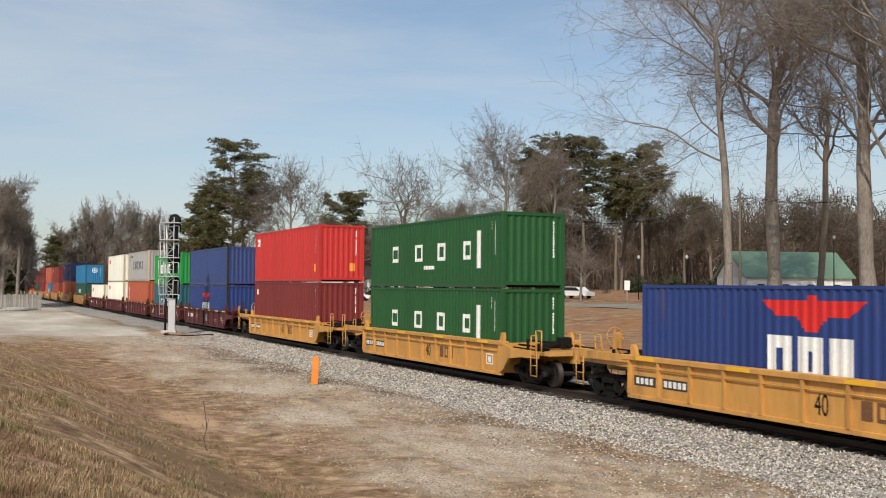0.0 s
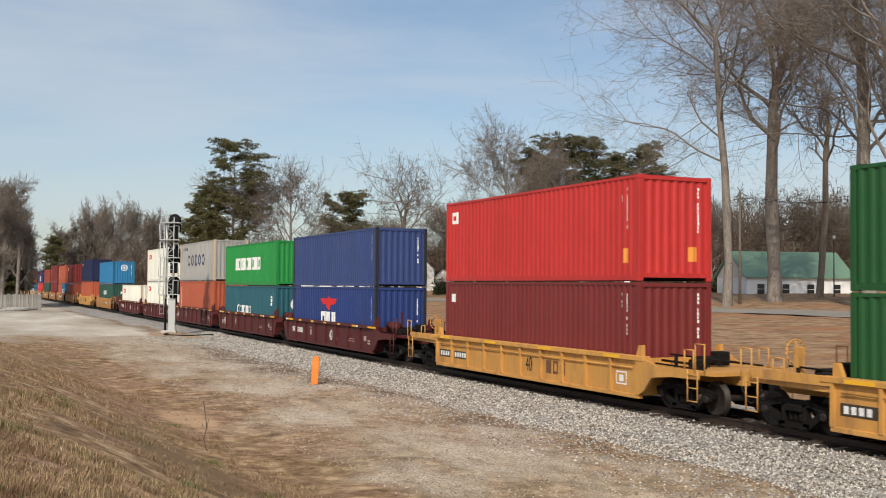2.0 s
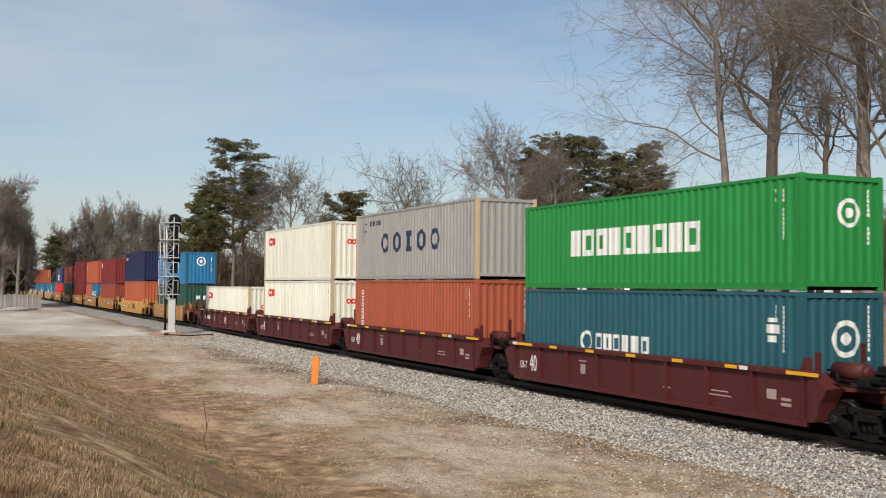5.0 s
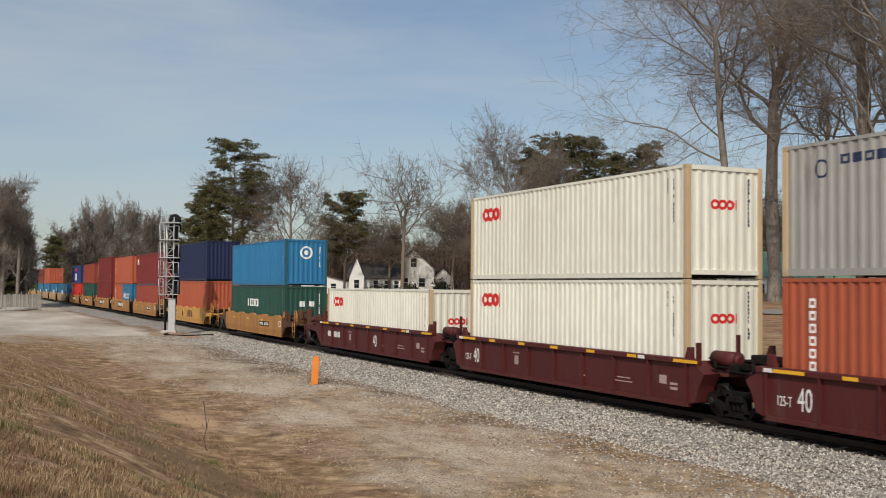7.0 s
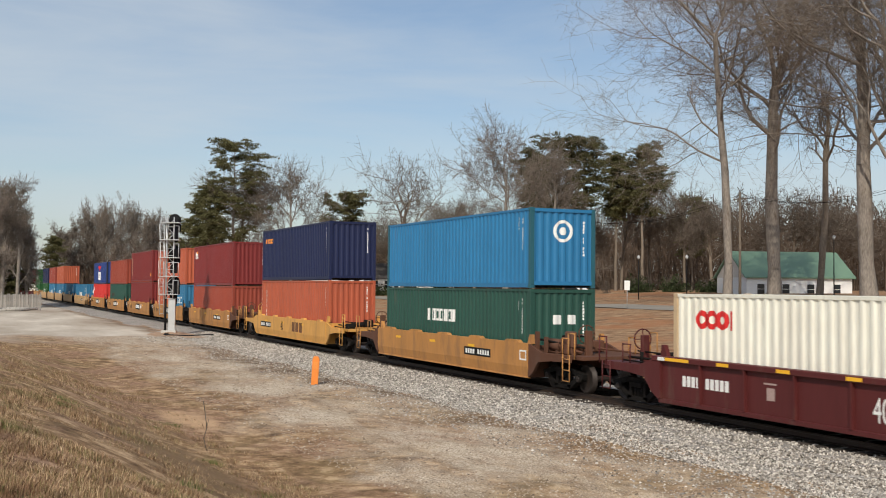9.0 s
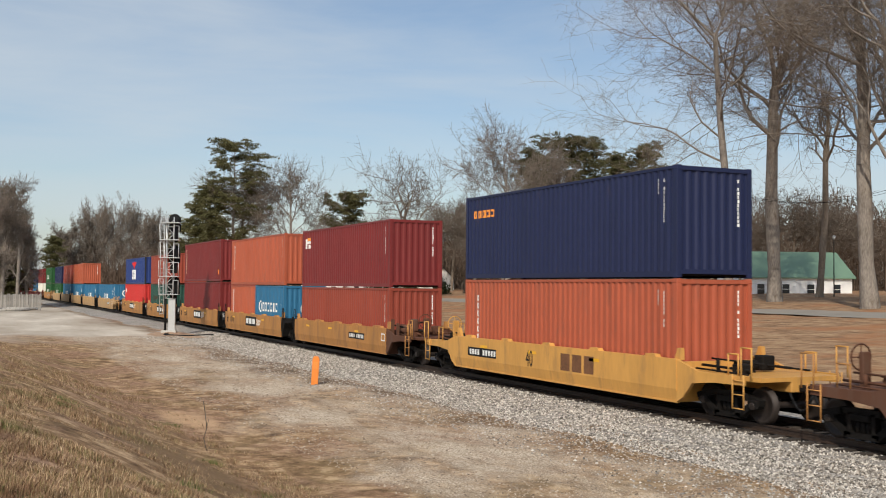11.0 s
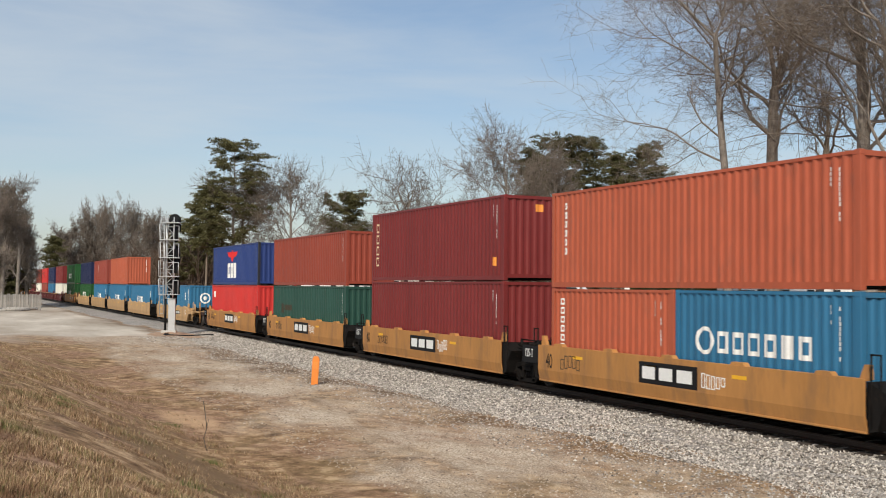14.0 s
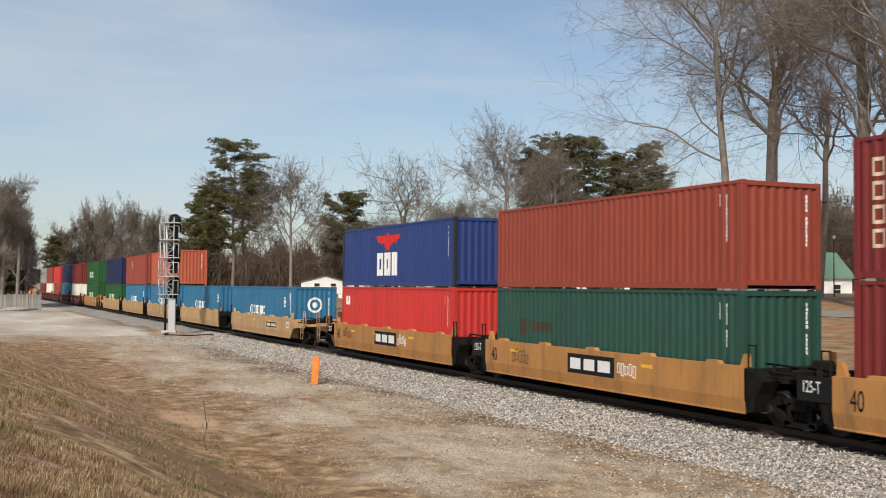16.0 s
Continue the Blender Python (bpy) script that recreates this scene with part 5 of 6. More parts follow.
def build_trees():
    old = "tall old bare tree with wide grey branches beside the road"
    mid = "leafless tree with fine grey twigs"
    tall, low = "tall dark pine with layered ragged crown", "dark pine with a ragged crown"
    bare_tree(50.05, 100, 37.0, 25.5, 11, TALL, 0.46, old, True, (0.0, -0.005), 0.009)
    bare_tree(47.68, 108, 38.0, 23.0, 12, SPREAD, 0.74, old, True, (0.0, 0.0), 0.009)
    bare_tree(43.08, 92, 35.0, 25.0, 17, TALL, 0.74, old, True, (-0.02, -0.03), 0.009)
    bare_tree(40.52, 88, 31.0, 24.0, 15, SPREAD, 0.6, old, True, (-0.03, -0.05), 0.009)
    bare_tree(45.51, 118, 28.5, 17.8, 19, CROOKED, 0.4, "dark crooked bare tree between the old trunks", False, (0.05, 0.08), 0.015)
    bare_tree(73.25, 165, 22.3, 16.1, 21, ROUND, 0.3, mid, True, (0.0, 0.0), 0.017)
    bare_tree(75.49, 172, 21.2, 11.7, 22, ROUND, 0.28, mid, False, (0.0, 0.0), 0.018)
    bare_tree(67.28, 150, 22.0, 15.0, 23, CROOKED, 0.32, "open-crowned bare tree with dark crooked limbs", False, (0.0, 0.0), 0.018)
    bare_tree(61.63, 158, 27.5, 20.0, 24, ROUND, 0.32, "pale leafless tree with upright twigs", True, (0.0, 0.0), 0.017)
    bare_tree(59.47, 150, 21.5, 11.0, 25, ROUND, 0.24, "pale leafless tree with upright twigs", True, (0.04, 0.06), 0.016)
    bare_tree(61.69, 128, 10.1, 13.0, 26, CROOKED, 0.24, "small pale spreading bare tree by the field", True, (0.0, 0.0), 0.015)
    bare_tree(57.66, 122, 7.0, 6.5, 27, CROOKED, 0.18, "small pale spreading bare tree by the field", True, (0.0, 0.0), 0.014)
    bare_tree(64.59, 190, 17.3, 13.2, 30, ROUND, 0.28, mid, False, (0.0, 0.0), 0.02)
    bare_tree(67.95, 195, 14.7, 12.5, 31, ROUND, 0.28, mid, False, (0.0, 0.0), 0.02)
    bare_tree(55.51, 186, 20.7, 10.8, 32, ROUND, 0.28, mid, False, (0.0, 0.0), 0.02)
    bare_tree(53.97, 190, 22.5, 9.5, 33, ROUND, 0.28, mid, False, (0.0, 0.0), 0.02)
    bare_tree(52.21, 190, 17.9, 12.9, 34, ROUND, 0.28, mid, False, (0.0, 0.0), 0.02)
    bare_tree(50.77, 170, 14.6, 9.7, 35, ROUND, 0.28, mid, False, (0.0, 0.0), 0.02)
    bare_tree(46.88, 165, 15.6, 15.9, 36, ROUND, 0.28, mid, False, (0.0, 0.0), 0.02)
    bare_tree(44.43, 170, 14.5, 15.3, 37, ROUND, 0.28, mid, False, (0.0, 0.0), 0.02)
    bare_tree(70.39, 200, 14.5, 12.8, 38, ROUND, 0.28, mid, False, (0.0, 0.0), 0.02)
    bare_tree(63.37, 185, 15.3, 11.8, 39, ROUND, 0.28, mid, False, (0.0, 0.0), 0.02)
    bare_tree(78.27, 215, 13.2, 10.1, 40, ROUND, 0.28, mid, False, (0.0, 0.0), 0.02)
    bare_tree(57.9, 180, 15.4, 13.3, 41, ROUND, 0.28, mid, False, (0.0, 0.0), 0.02)
    # the round far clump and the trees up the line
    for az, d, h, w, k in ((84.81, 320, 19.6, 9.6, 45), (84.05, 325, 24.2, 11.5, 46), (83.23, 330, 27.4, 13.4, 47), (82.26, 320, 27.7, 15.5, 48), (81.27, 335, 27.2, 13.7, 49), (80.48, 325, 24.0, 10.0, 50), (79.91, 335, 22.5, 8.6, 51)):
        bare_tree(az, d, h, w, k, DOME, 0.4, "far round-crowned leafless tree", True, (0, 0), 0.03)
    for az, d, h, w, k in ((88.44, 150, 17.5, 6.6, 55), (87.66, 158, 18.1, 6.2, 56), (86.95, 165, 16.6, 5.3, 57), (86.48, 172, 13.0, 4.3, 58), (87.92, 176, 12.7, 5.2, 59)):
        bare_tree(az, d, h, w, k, DOME, 0.3, "bare brown tree at the edge of the yard", True, (0, 0), 0.02)
    pine(76.31, 165, 24.1, 61, 6.2, 0.34, tall)
    pine(77.69, 172, 17.3, 62, 3.6, 0.45, low)
    pine(58.96, 165, 23.2, 63, 5.6, 0.46, tall)
    pine(57.45, 168, 23.6, 64, 4.2, 0.5, tall)
    pine(60.17, 170, 21.7, 71, 3.2, 0.5, low)
    pine(54.38, 175, 22.7, 65, 4.6, 0.52, tall)
    pine(55.8, 178, 21.7, 66, 3.2, 0.55, low)
    pine(70.39, 178, 16.7, 67, 4.2, 0.4, low)
    pine(78.56, 210, 14.7, 68, 5.5, 0.2, low)
    pine(85.27, 300, 15.0, 69, 3.0, 0.25, low)
    pine(51.83, 200, 16.6, 70, 3.6, 0.35, low)
    # low pines added on the near side to shade the cars up the line
    pine(87.14, 176, 8.5, 90, 3.0, 0.08, low)
    pine(87.92, 170, 7.8, 91, 3.0, 0.08, low)
    rng = random.Random(9)
    for k, (az, d) in enumerate(((66.8, 172), (65.2, 170), (63.9, 172), (68.6, 176), (54.6, 150), (56.3, 150), (52.8, 150), (50.9, 145), (61.5, 165), (59.0, 150))):
        x, y, z = ground_at(az, d)
        shrub(x, y, rng.uniform(3, 6), rng.uniform(1.6, 3.2), 80 + k, k % 3 != 2, "dark evergreen shrub with dense leaves" if k % 3 != 2 else "bare brown shrub with thin stems")


build_trees()


def build_woods():
    """Far winter woods: many thin bare trees and brush joined into one."""
    rng = np.random.RandomState(77)
    kinds = []
    for s in range(5):
        kinds.append(bare_arrays(200 + s, 15.0, 0.22, THIN, (0, 0), 0.03))
    parts, thin = [], []
    for k in range(640):
        az = rng.uniform(39.5, 86.0)
        lo = max(200.0, 34.0 / math.cos(radians(az)))
        d = rng.uniform(lo, lo + 110)
        x, y, z = ground_at(az, d)
        if y < 30:
            continue
        o = kinds[rng.randint(5)]
        sc = rng.uniform(0.6, 1.0) * np.interp(az, [40, 56, 60, 72, 80, 86], [1.25, 1.2, 0.95, 0.85, 0.8, 0.7])
        a = rng.rand() * 6.28
        c_, s_ = math.cos(a), math.sin(a)
        for level, s in enumerate(o):
            s = s.copy()
            for i in (0, 3):
                px, py = s[:, i].copy(), s[:, i + 1].copy()
                s[:, i], s[:, i + 1], s[:, i + 2] = x + sc * (c_ * px - s_ * py), y + sc * (s_ * px + c_ * py), z + sc * s[:, i + 2]
            (thin if level == 2 else parts).append(s)
    n = 105000
    az = rng.uniform(39.5, 86.3, n)
    lo = np.maximum(205.0, 36.0 / np.cos(np.radians(az)))
    d = lo + rng.uniform(0, 130, n)
    x, y = -d * np.sin(np.radians(az)), d * np.cos(np.radians(az))
    h = rng.rand(n) ** 1.3 * (np.interp(az, [40, 56, 60, 72, 80, 86], [19, 16, 11, 9, 8, 6]) + 1.5 * np.sin(az * 1.3) + 1.5 * np.sin(az * 4.1))
    z = ground_height(x, y) + h
    v = rng.normal(0, 1, (n, 3)) * np.array([0.7, 0.7, 1.3])
    b = np.stack([x, y, z], 1)
    brush = np.concatenate([b - v * 0.6, b + v * 0.6, np.full((n, 1), 0.085), np.full((n, 1), 0.03)], axis=1)
    thin.append(brush)
    c1, q1 = tube_arrays(np.concatenate(parts), 3)
    co, q = join_arrays([(c1, q1), ribbon_arrays(np.concatenate(thin))])
    ob = new("far_woods", fast_mesh("far_woods", co, quads=q))
    ob.data.materials.append(WOODS)
    tagged(ob, "brown leafless winter woods with brush", "woods", kind="stuff")


build_woods()

# ---- buildings beyond the line ----
SIDING = material("white_siding", (0.80, 0.80, 0.78), rough=0.6, spread=0.06, grain=6, blotch=0.4, stretch=(0.2, 0.2, 6))
PALE_SIDING = material("pale_siding", (0.62, 0.58, 0.52), rough=0.7, spread=0.1, grain=6, blotch=0.4, stretch=(0.2, 0.2, 6))
DARK_ROOF = material("dark_shingle", (0.06, 0.055, 0.055), rough=0.9, spread=0.35, grain=8)
GREEN_ROOF = material("green_metal_roof", lin(108, 136, 114), rough=0.5, spread=0.12, grain=4, stretch=(4, 0.2, 0.2))
GLASS = material("window_glass", (0.02, 0.025, 0.03), rough=0.08, spread=0.1, bump=0)
ASPHALT = material("asphalt", (0.27, 0.245, 0.21), rough=0.95, specular=0.1, spread=0.2, grain=20, blotch=0.3)


def gable_block(parent, x0, x1, y0, y1, z0, eave, ridge, wall_mat, roof_mat, along="x", over=0.35):
    """Walls with two gables and a roof of two slabs."""
    bm = bmesh.new()
    if along == "x":
        m = (y0 + y1) / 2
        prism(bm, [(y0, z0), (y1, z0), (y1, eave), (m, ridge), (y0, eave)], "x", x0, x1)
    else:
        m = (x0 + x1) / 2
        prism(bm, [(x0, z0), (x1, z0), (x1, eave), (m, ridge), (x0, eave)], "y", y0, y1)
    part("wall", bm, wall_mat, parent)
    for s in (0, 1):
        bm = bmesh.new()
        if along == "x":
            e = y1 + over if s else y0 - over
            k = (ridge - eave) / ((y1 - y0) / 2)
            ez = eave - over * k
            prism(bm, [(m, ridge + 0.03), (e, ez + 0.03), (e, ez + 0.2), (m, ridge + 0.2)], "x", x0 - over, x1 + over)
        else:
            e = x1 + over if s else x0 - over
            k = (ridge - eave) / ((x1 - x0) / 2)
            ez = eave - over * k
            prism(bm, [(m, ridge + 0.03), (e, ez + 0.03), (e, ez + 0.2), (m, ridge + 0.2)], "y", y0 - over, y1 + over)
        part("roof", bm, roof_mat, parent)


def house_window(parent, u, z, w, h, at, face="y"):
    """A sash window; at: the wall's place."""
    if face == "y":
        f = part("window", boxes((u - w / 2 - 0.1, u + w / 2 + 0.1, at - 0.06, at - 0.003, z - 0.1, z + h + 0.1)), SIDING, parent)
        part("pane", boxes((u - w / 2, u + w / 2, at - 0.075, at - 0.063, z, z + h / 2 - 0.03)), GLASS, f)
        part("pane", boxes((u - w / 2, u + w / 2, at - 0.075, at - 0.063, z + h / 2 + 0.03, z + h)), GLASS, f)
    else:
        f = part("window", boxes((at + 0.003, at + 0.06, u - w / 2 - 0.1, u + w / 2 + 0.1, z - 0.1, z + h + 0.1)), SIDING, parent)
        part("pane", boxes((at + 0.063, at + 0.075, u - w / 2, u + w / 2, z, z + h / 2 - 0.03)), GLASS, f)
        part("pane", boxes((at + 0.063, at + 0.075, u - w / 2, u + w / 2, z + h / 2 + 0.03, z + h)), GLASS, f)


def build_houses():
    # the house with the green roof
    x, y, z = ground_at(47.2, 140)
    h = thing("house", "long white house with pale green metal roof", "house", at=pose(x, y, z - 1.8, 0, 0, 73))
    gable_block(h, -7.0, 6.6, -4.5, 4.5, 0.0, 3.8, 6.8, SIDING, GREEN_ROOF, "x", 0.35)
    bm = bmesh.new()
    prism(bm, [(-4.4, 3.7), (4.4, 3.7), (0.0, 6.7)], "x", -7.04, -7.005)
    part("gable_board", bm, PALE_SIDING, h)
    for u in (-5.2, -2.0, 1.2, 4.6):
        house_window(h, u, 1.7, 0.9, 1.2, -4.5)
    # two-storey white house
    x, y, z = ground_at(66.6, 205)
    h = thing("house", "two-storey white house with steep gables", "house", at=pose(x, y, z - 0.4, 0, 0, 64))
    gable_block(h, -3.9, 3.9, -4.5, 4.5, 0.0, 4.6, 8.2, SIDING, DARK_ROOF, "y")
    gable_block(h, 3.6, 7.6, -3.2, 4.0, 0.0, 2.7, 4.8, SIDING, DARK_ROOF, "y")
    for u, zz in ((-1.6, 1.2), (1.6, 1.2), (0.0, 4.9)):
        house_window(h, u, zz, 1.1, 1.6, -4.5)
    house_window(h, 5.6, 0.9, 1.2, 1.3, -3.2)
    # white cottage with dark roof
    x, y, z = ground_at(68.7, 200)
    h = thing("house", "white cottage with a dark roof and front gable", "house", at=pose(x, y, z - 0.3, 0, 0, 66))
    gable_block(h, -4.8, 5.2, -3.5, 4.5, 0.0, 3.0, 5.6, SIDING, DARK_ROOF, "x")
    gable_block(h, -4.6, -1.9, -5.2, 0.0, 0.0, 3.2, 6.6, SIDING, DARK_ROOF, "y", 0.2)
    for u in (0.2, 2.2, 4.0):
        house_window(h, u, 1.1, 0.8, 1.4, -3.5)
    house_window(h, -3.25, 1.1, 0.9, 1.5, -5.2)
    # low white building farther left
    x, y, z = ground_at(71.4, 205)
    h = thing("house", "low white outbuilding with shallow roof", "house", at=pose(x, y, z - 0.2, 0, 0, 70))
    gable_block(h, -4.5, 4.5, -3, 3, 0.0, 2.4, 3.6, SIDING, DARK_ROOF, "y")
    house_window(h, -1.5, 1.0, 1.0, 1.1, -3)
    house_window(h, 1.6, 1.0, 1.0, 1.1, -3)


build_houses()


def build_road():
    xs = np.arange(-700, 300, 4.0)
    co, q = [], []
    for i, x in enumerate(xs):
        for y in (56.5, 59.0, 62.0):
            co.append((x, y, land_z(x, y) + 0.05))
        if i:
            for k in (0, 1):
                a = (i - 1) * 3 + k
                q.append((a, a + 3, a + 4, a + 1))
    ob = new("road", fast_mesh("road", co, quads=np.array(q)))
    ob.data.materials.append(ASPHALT)
    tagged(ob, "grey asphalt road beyond the railway", "road", kind="structure")


build_road()


def utility_pole(az, d, h, label):
    x, y, z = ground_at(az, d)
    t = thing("utility_pole", label, "pole", "poles by the road", pose(x, y, z))
    part("pole", tube(bmesh.new(), (0, 0, -0.3), (0, 0, h), 0.14, 0.10, 8), BARK, t)
    part("crossarm", boxes((-0.9, 0.9, -0.05, 0.05, h - 0.7, h - 0.58)), BARK, t)
    for u in (-0.8, 0.0, 0.8):
        part("insulator", tube(bmesh.new(), (u, 0, h - 0.58), (u, 0, h - 0.4), 0.05, n=6), ALU, t)
    return Vector((x, y, z + h - 0.4))


def cable(points, r):
    """One unbroken thin round line through the points."""
    bm = bmesh.new()
    rings = [[bm.verts.new(p + Vector((r * math.cos(a), 0, r * math.sin(a)))) for a in (0.0, 1.571, 3.142, 4.712)] for p in points]
    for a, b in zip(rings, rings[1:]):
        for i in range(4):
            bm.faces.new((a[i], a[(i + 1) % 4], b[(i + 1) % 4], b[i]))
    return bm


def build_roadside():
    ps = [utility_pole(az, d, h, "weathered wooden utility pole by the road") for az, d, h in ((58.6, 118, 9.6), (49.4, 104, 10.6), (40.0, 92, 10.8))]
    for a, b in zip(ps, ps[1:]):
        for off in (-0.3, 0.3):
            cu = [a.lerp(b, k / 14) + Vector((off, off, -1.3 * math.sin(math.pi * k / 14))) for k in range(15)]
            w = part("power_line", cable(cu, 0.016), BLACK)
            tagged(w, "thin dark overhead power line between poles", "cable")
    for az, d, h in ((44.8, 118, 6.0), (52.1, 116, 4.4), (54.6, 122, 4.6)):
        x, y, z = ground_at(az, d)
        t = thing("street_lamp", "slim dark street lamp with small head", "street lamp", "lamps by the road", pose(x, y, z))
        part("post", tube(bmesh.new(), (0, 0, -0.2), (0, 0, h), 0.06, 0.045, 8), BLACK, t)
        bm = tube(bmesh.new(), (0, 0, h), (0, 0, h + 0.32), 0.10, 0.19, 10)
        tube(bm, (0, 0, h + 0.32), (0, 0, h + 0.48), 0.2, 0.04, 10)
        part("lamp_head", bm, ALU, t)
    x, y, z = ground_at(55.2, 100)
    t = thing("road_sign", "small white rectangular road sign on a post", "sign", at=pose(x, y, z, 0, 0, 55))
    part("post", tube(bmesh.new(), (0, 0, -0.2), (0, 0, 2.6), 0.03, n=6), ALU, t)
    part("plate", boxes((-0.25, 0.25, -0.05, -0.035, 1.7, 2.6), bevel=0.004), WHITE, t)
    car_white = material("white_car_paint", (0.75, 0.75, 0.75), rough=0.25, spread=0.04)
    for az, d, yaw in ((57.9, 132, 20), (69.8, 150, 60)):
        x, y, z = ground_at(az, d)
        t = thing("parked_car", "white parked car far beyond the field", "car", "parked cars", pose(x, y, z + 0.02, 0, 0, yaw))
        bm = bmesh.new()
        prism(bm, [(-2.2, 0.35), (2.2, 0.35), (2.25, 0.75), (1.4, 0.92), (0.75, 1.42), (-1.1, 1.45), (-1.8, 0.98), (-2.25, 0.9)], "y", -0.85, 0.85)
        part("body", bm, car_white, t)
        for s in (-1, 1):
            a, b = sorted((s * 0.852, s * 0.87))
            bm = bmesh.new()
            prism(bm, [(-1.5, 0.98), (1.2, 0.95), (0.65, 1.36), (-1.0, 1.38)], "y", a, b)
            part("window", bm, GLASS, t)
            for u in (-1.35, 1.4):
                part("wheel", tube(bmesh.new(), (u, s * 0.68, 0.32), (u, s * 0.88, 0.32), 0.32, n=14), BLACK, t)


build_roadside()

# ---- the railway signal, the marker, the yard fence ----


def build_signal():
    bx, by = -72.2, 13.35
    bz = -0.35
    t = thing("railway_signal", "aluminium lattice railway signal mast with three black heads", "signal", at=pose(bx, by, bz, 0, 0, 72))
    # local x runs across the view, y away from the camera
    H = 7.75
    conc = material("pale_concrete", (0.5, 0.48, 0.44), rough=0.9, spread=0.2)
    part("base", boxes((-0.5, 0.5, -0.35, 0.35, -0.3, 0.16), bevel=0.03), conc, t)
    part("lower_case", boxes((-0.06, 0.40, -0.16, 0.16, 0.16, 2.3), bevel=0.02), ALU, t, "pale grey equipment case")
    part("mast", tube(bmesh.new(), (-0.26, 0, 0.16), (-0.26, 0, 2.6), 0.075, n=10), BLACK, t)
    for u, v in ((-0.2, -0.25), (0.2, -0.25), (-0.2, 0.25), (0.2, 0.25)):
        part("lattice_post", tube(bmesh.new(), (u * 1.2, v, 2.3), (u * 1.2, v, H), 0.035, n=6), ALU, t)
    k, up = 2.3, True
    while k < H - 0.4:
        a, b = (-0.24, 0.24) if up else (0.24, -0.24)
        part("lattice_brace", tube(bmesh.new(), (a, -0.25, k), (b, -0.25, k + 0.48), 0.018, n=5), ALU, t)
        part("lattice_brace", tube(bmesh.new(), (-0.24, -0.25, k), (0.24, -0.25, k), 0.018, n=5), ALU, t)
        k, up = k + 0.48, not up
    lad = bmesh.new()
    for u in (-0.62, -0.36):
        tube(lad, (u, -0.2, 1.2), (u, -0.2, H), 0.025, n=6)
    k = 1.3
    while k < H:
        tube(lad, (-0.62, -0.2, k), (-0.36, -0.2, k), 0.014, n=5)
        k += 0.3
    part("ladder", lad, ALU, t)
    for z in (2.55, 3.75, 5.0, 6.2, 7.35):
        part("platform", boxes((-0.68, 0.62, -0.5, 0.3, z, z + 0.05), bevel=0.006), ALU, t)
    for z in (2.6, 3.8, 5.05, 6.25):
        part("guard_rail", hand_rail(-0.68, -0.48, z, z + 1.0, 0.3), ALU, t)
        part("guard_rail", hand_rail(0.28, -0.48, z, z + 0.9, 0.32), ALU, t)
    for z in (3.05, 5.15, 7.25):
        bm = bmesh.new()
        pts = [(0.40 * math.cos(a), 0.40 * math.sin(a)) for a in np.linspace(0, math.pi, 14)]
        prism(bm, [(0.22 + u, z + 0.35 + v) for u, v in pts] + [(-0.18, z - 0.45), (0.62, z - 0.45)], "y", 0.34, 0.37)
        head = part("signal_head", bm, BLACK, t, "black signal head seen from behind")
        part("housing", boxes((-0.02, 0.46, 0.10, 0.34, z - 1.15, z + 0.5), bevel=0.03), BLACK, head)
        for dz in (-0.2, 0.1, 0.4):
            part("visor", tube(bmesh.new(), (0.22, 0.37, z + dz), (0.22, 0.66, z + dz), 0.11, n=10), BLACK, head)
    x, y, z = bx + 1.4, by - 0.2, -0.35
    # red clay and the cable by its foot
    rng = np.random.RandomState(4)
    X, Y = np.meshgrid(np.linspace(-4.5, 4.5, 40), np.linspace(-1.6, 1.6, 18), indexing="ij")
    Z = 0.20 * np.exp(-(X / 1.8) ** 2 - (Y / 0.7) ** 2) - 0.06 + 0.04 * rng.rand(*X.shape) * np.exp(-(X / 3) ** 2)
    idx = np.arange(X.size).reshape(X.shape)
    q = np.stack([idx[:-1, :-1], idx[1:, :-1], idx[1:, 1:], idx[:-1, 1:]], -1).reshape(-1, 4)
    ob = new("clay_heap", fast_mesh("clay_heap", np.stack([X + bx, Y + by, Z - 0.45 + 0.02], -1).reshape(-1, 3), quads=q))
    ob.data.materials.append(material("red_clay", (0.38, 0.25, 0.16), rough=1, spread=0.5, grain=8, second=(0.3, 0.27, 0.22), amount=0.5))
    tagged(ob, "low heap of orange clay round the signal's foot", "soil", kind="structure")
    cab = [(0.4, 0.1, 0.02), (1.6, -0.5, 0.08), (3.2, -0.9, 0.07), (5.5, 0.2, 0.1), (7.0, 1.4, 0.24)]
    c = part("cable", tubes([((bx + a[0], by + a[1], -0.42 + a[2] + 0.03), (bx + b[0], by + b[1], -0.42 + b[2] + 0.03)) for a, b in zip(cab, cab[1:])], 0.04), BLACK)
    tagged(c, "black cable lying from the signal to the track", "cable")


build_signal()


def build_marker():
    x, y = -34.6, 11.3
    z = land_z(x, y)
    bm = bmesh.new()
    prism(bm, [(-0.11, -0.3), (0.11, -0.3), (0.12, 0.86), (0.075, 0.97), (-0.075, 0.97), (-0.12, 0.86)], "y", -0.035, 0.035)
    bmesh.ops.bevel(bm, geom=bm.edges[:], offset=0.012, segments=2, affect="EDGES")
    m = thing("marker_post", "flat orange plastic marker post in gravel", "marker post", at=pose(x, y, z, 0, 3.0, 62))
    part("post", bm, ORANGE, m)
    part("sticker", boxes((-0.07, 0.07, -0.040, -0.0355, 0.55, 0.78)), material("faded_orange", lin(225, 140, 60), spread=0.2), m)


build_marker()


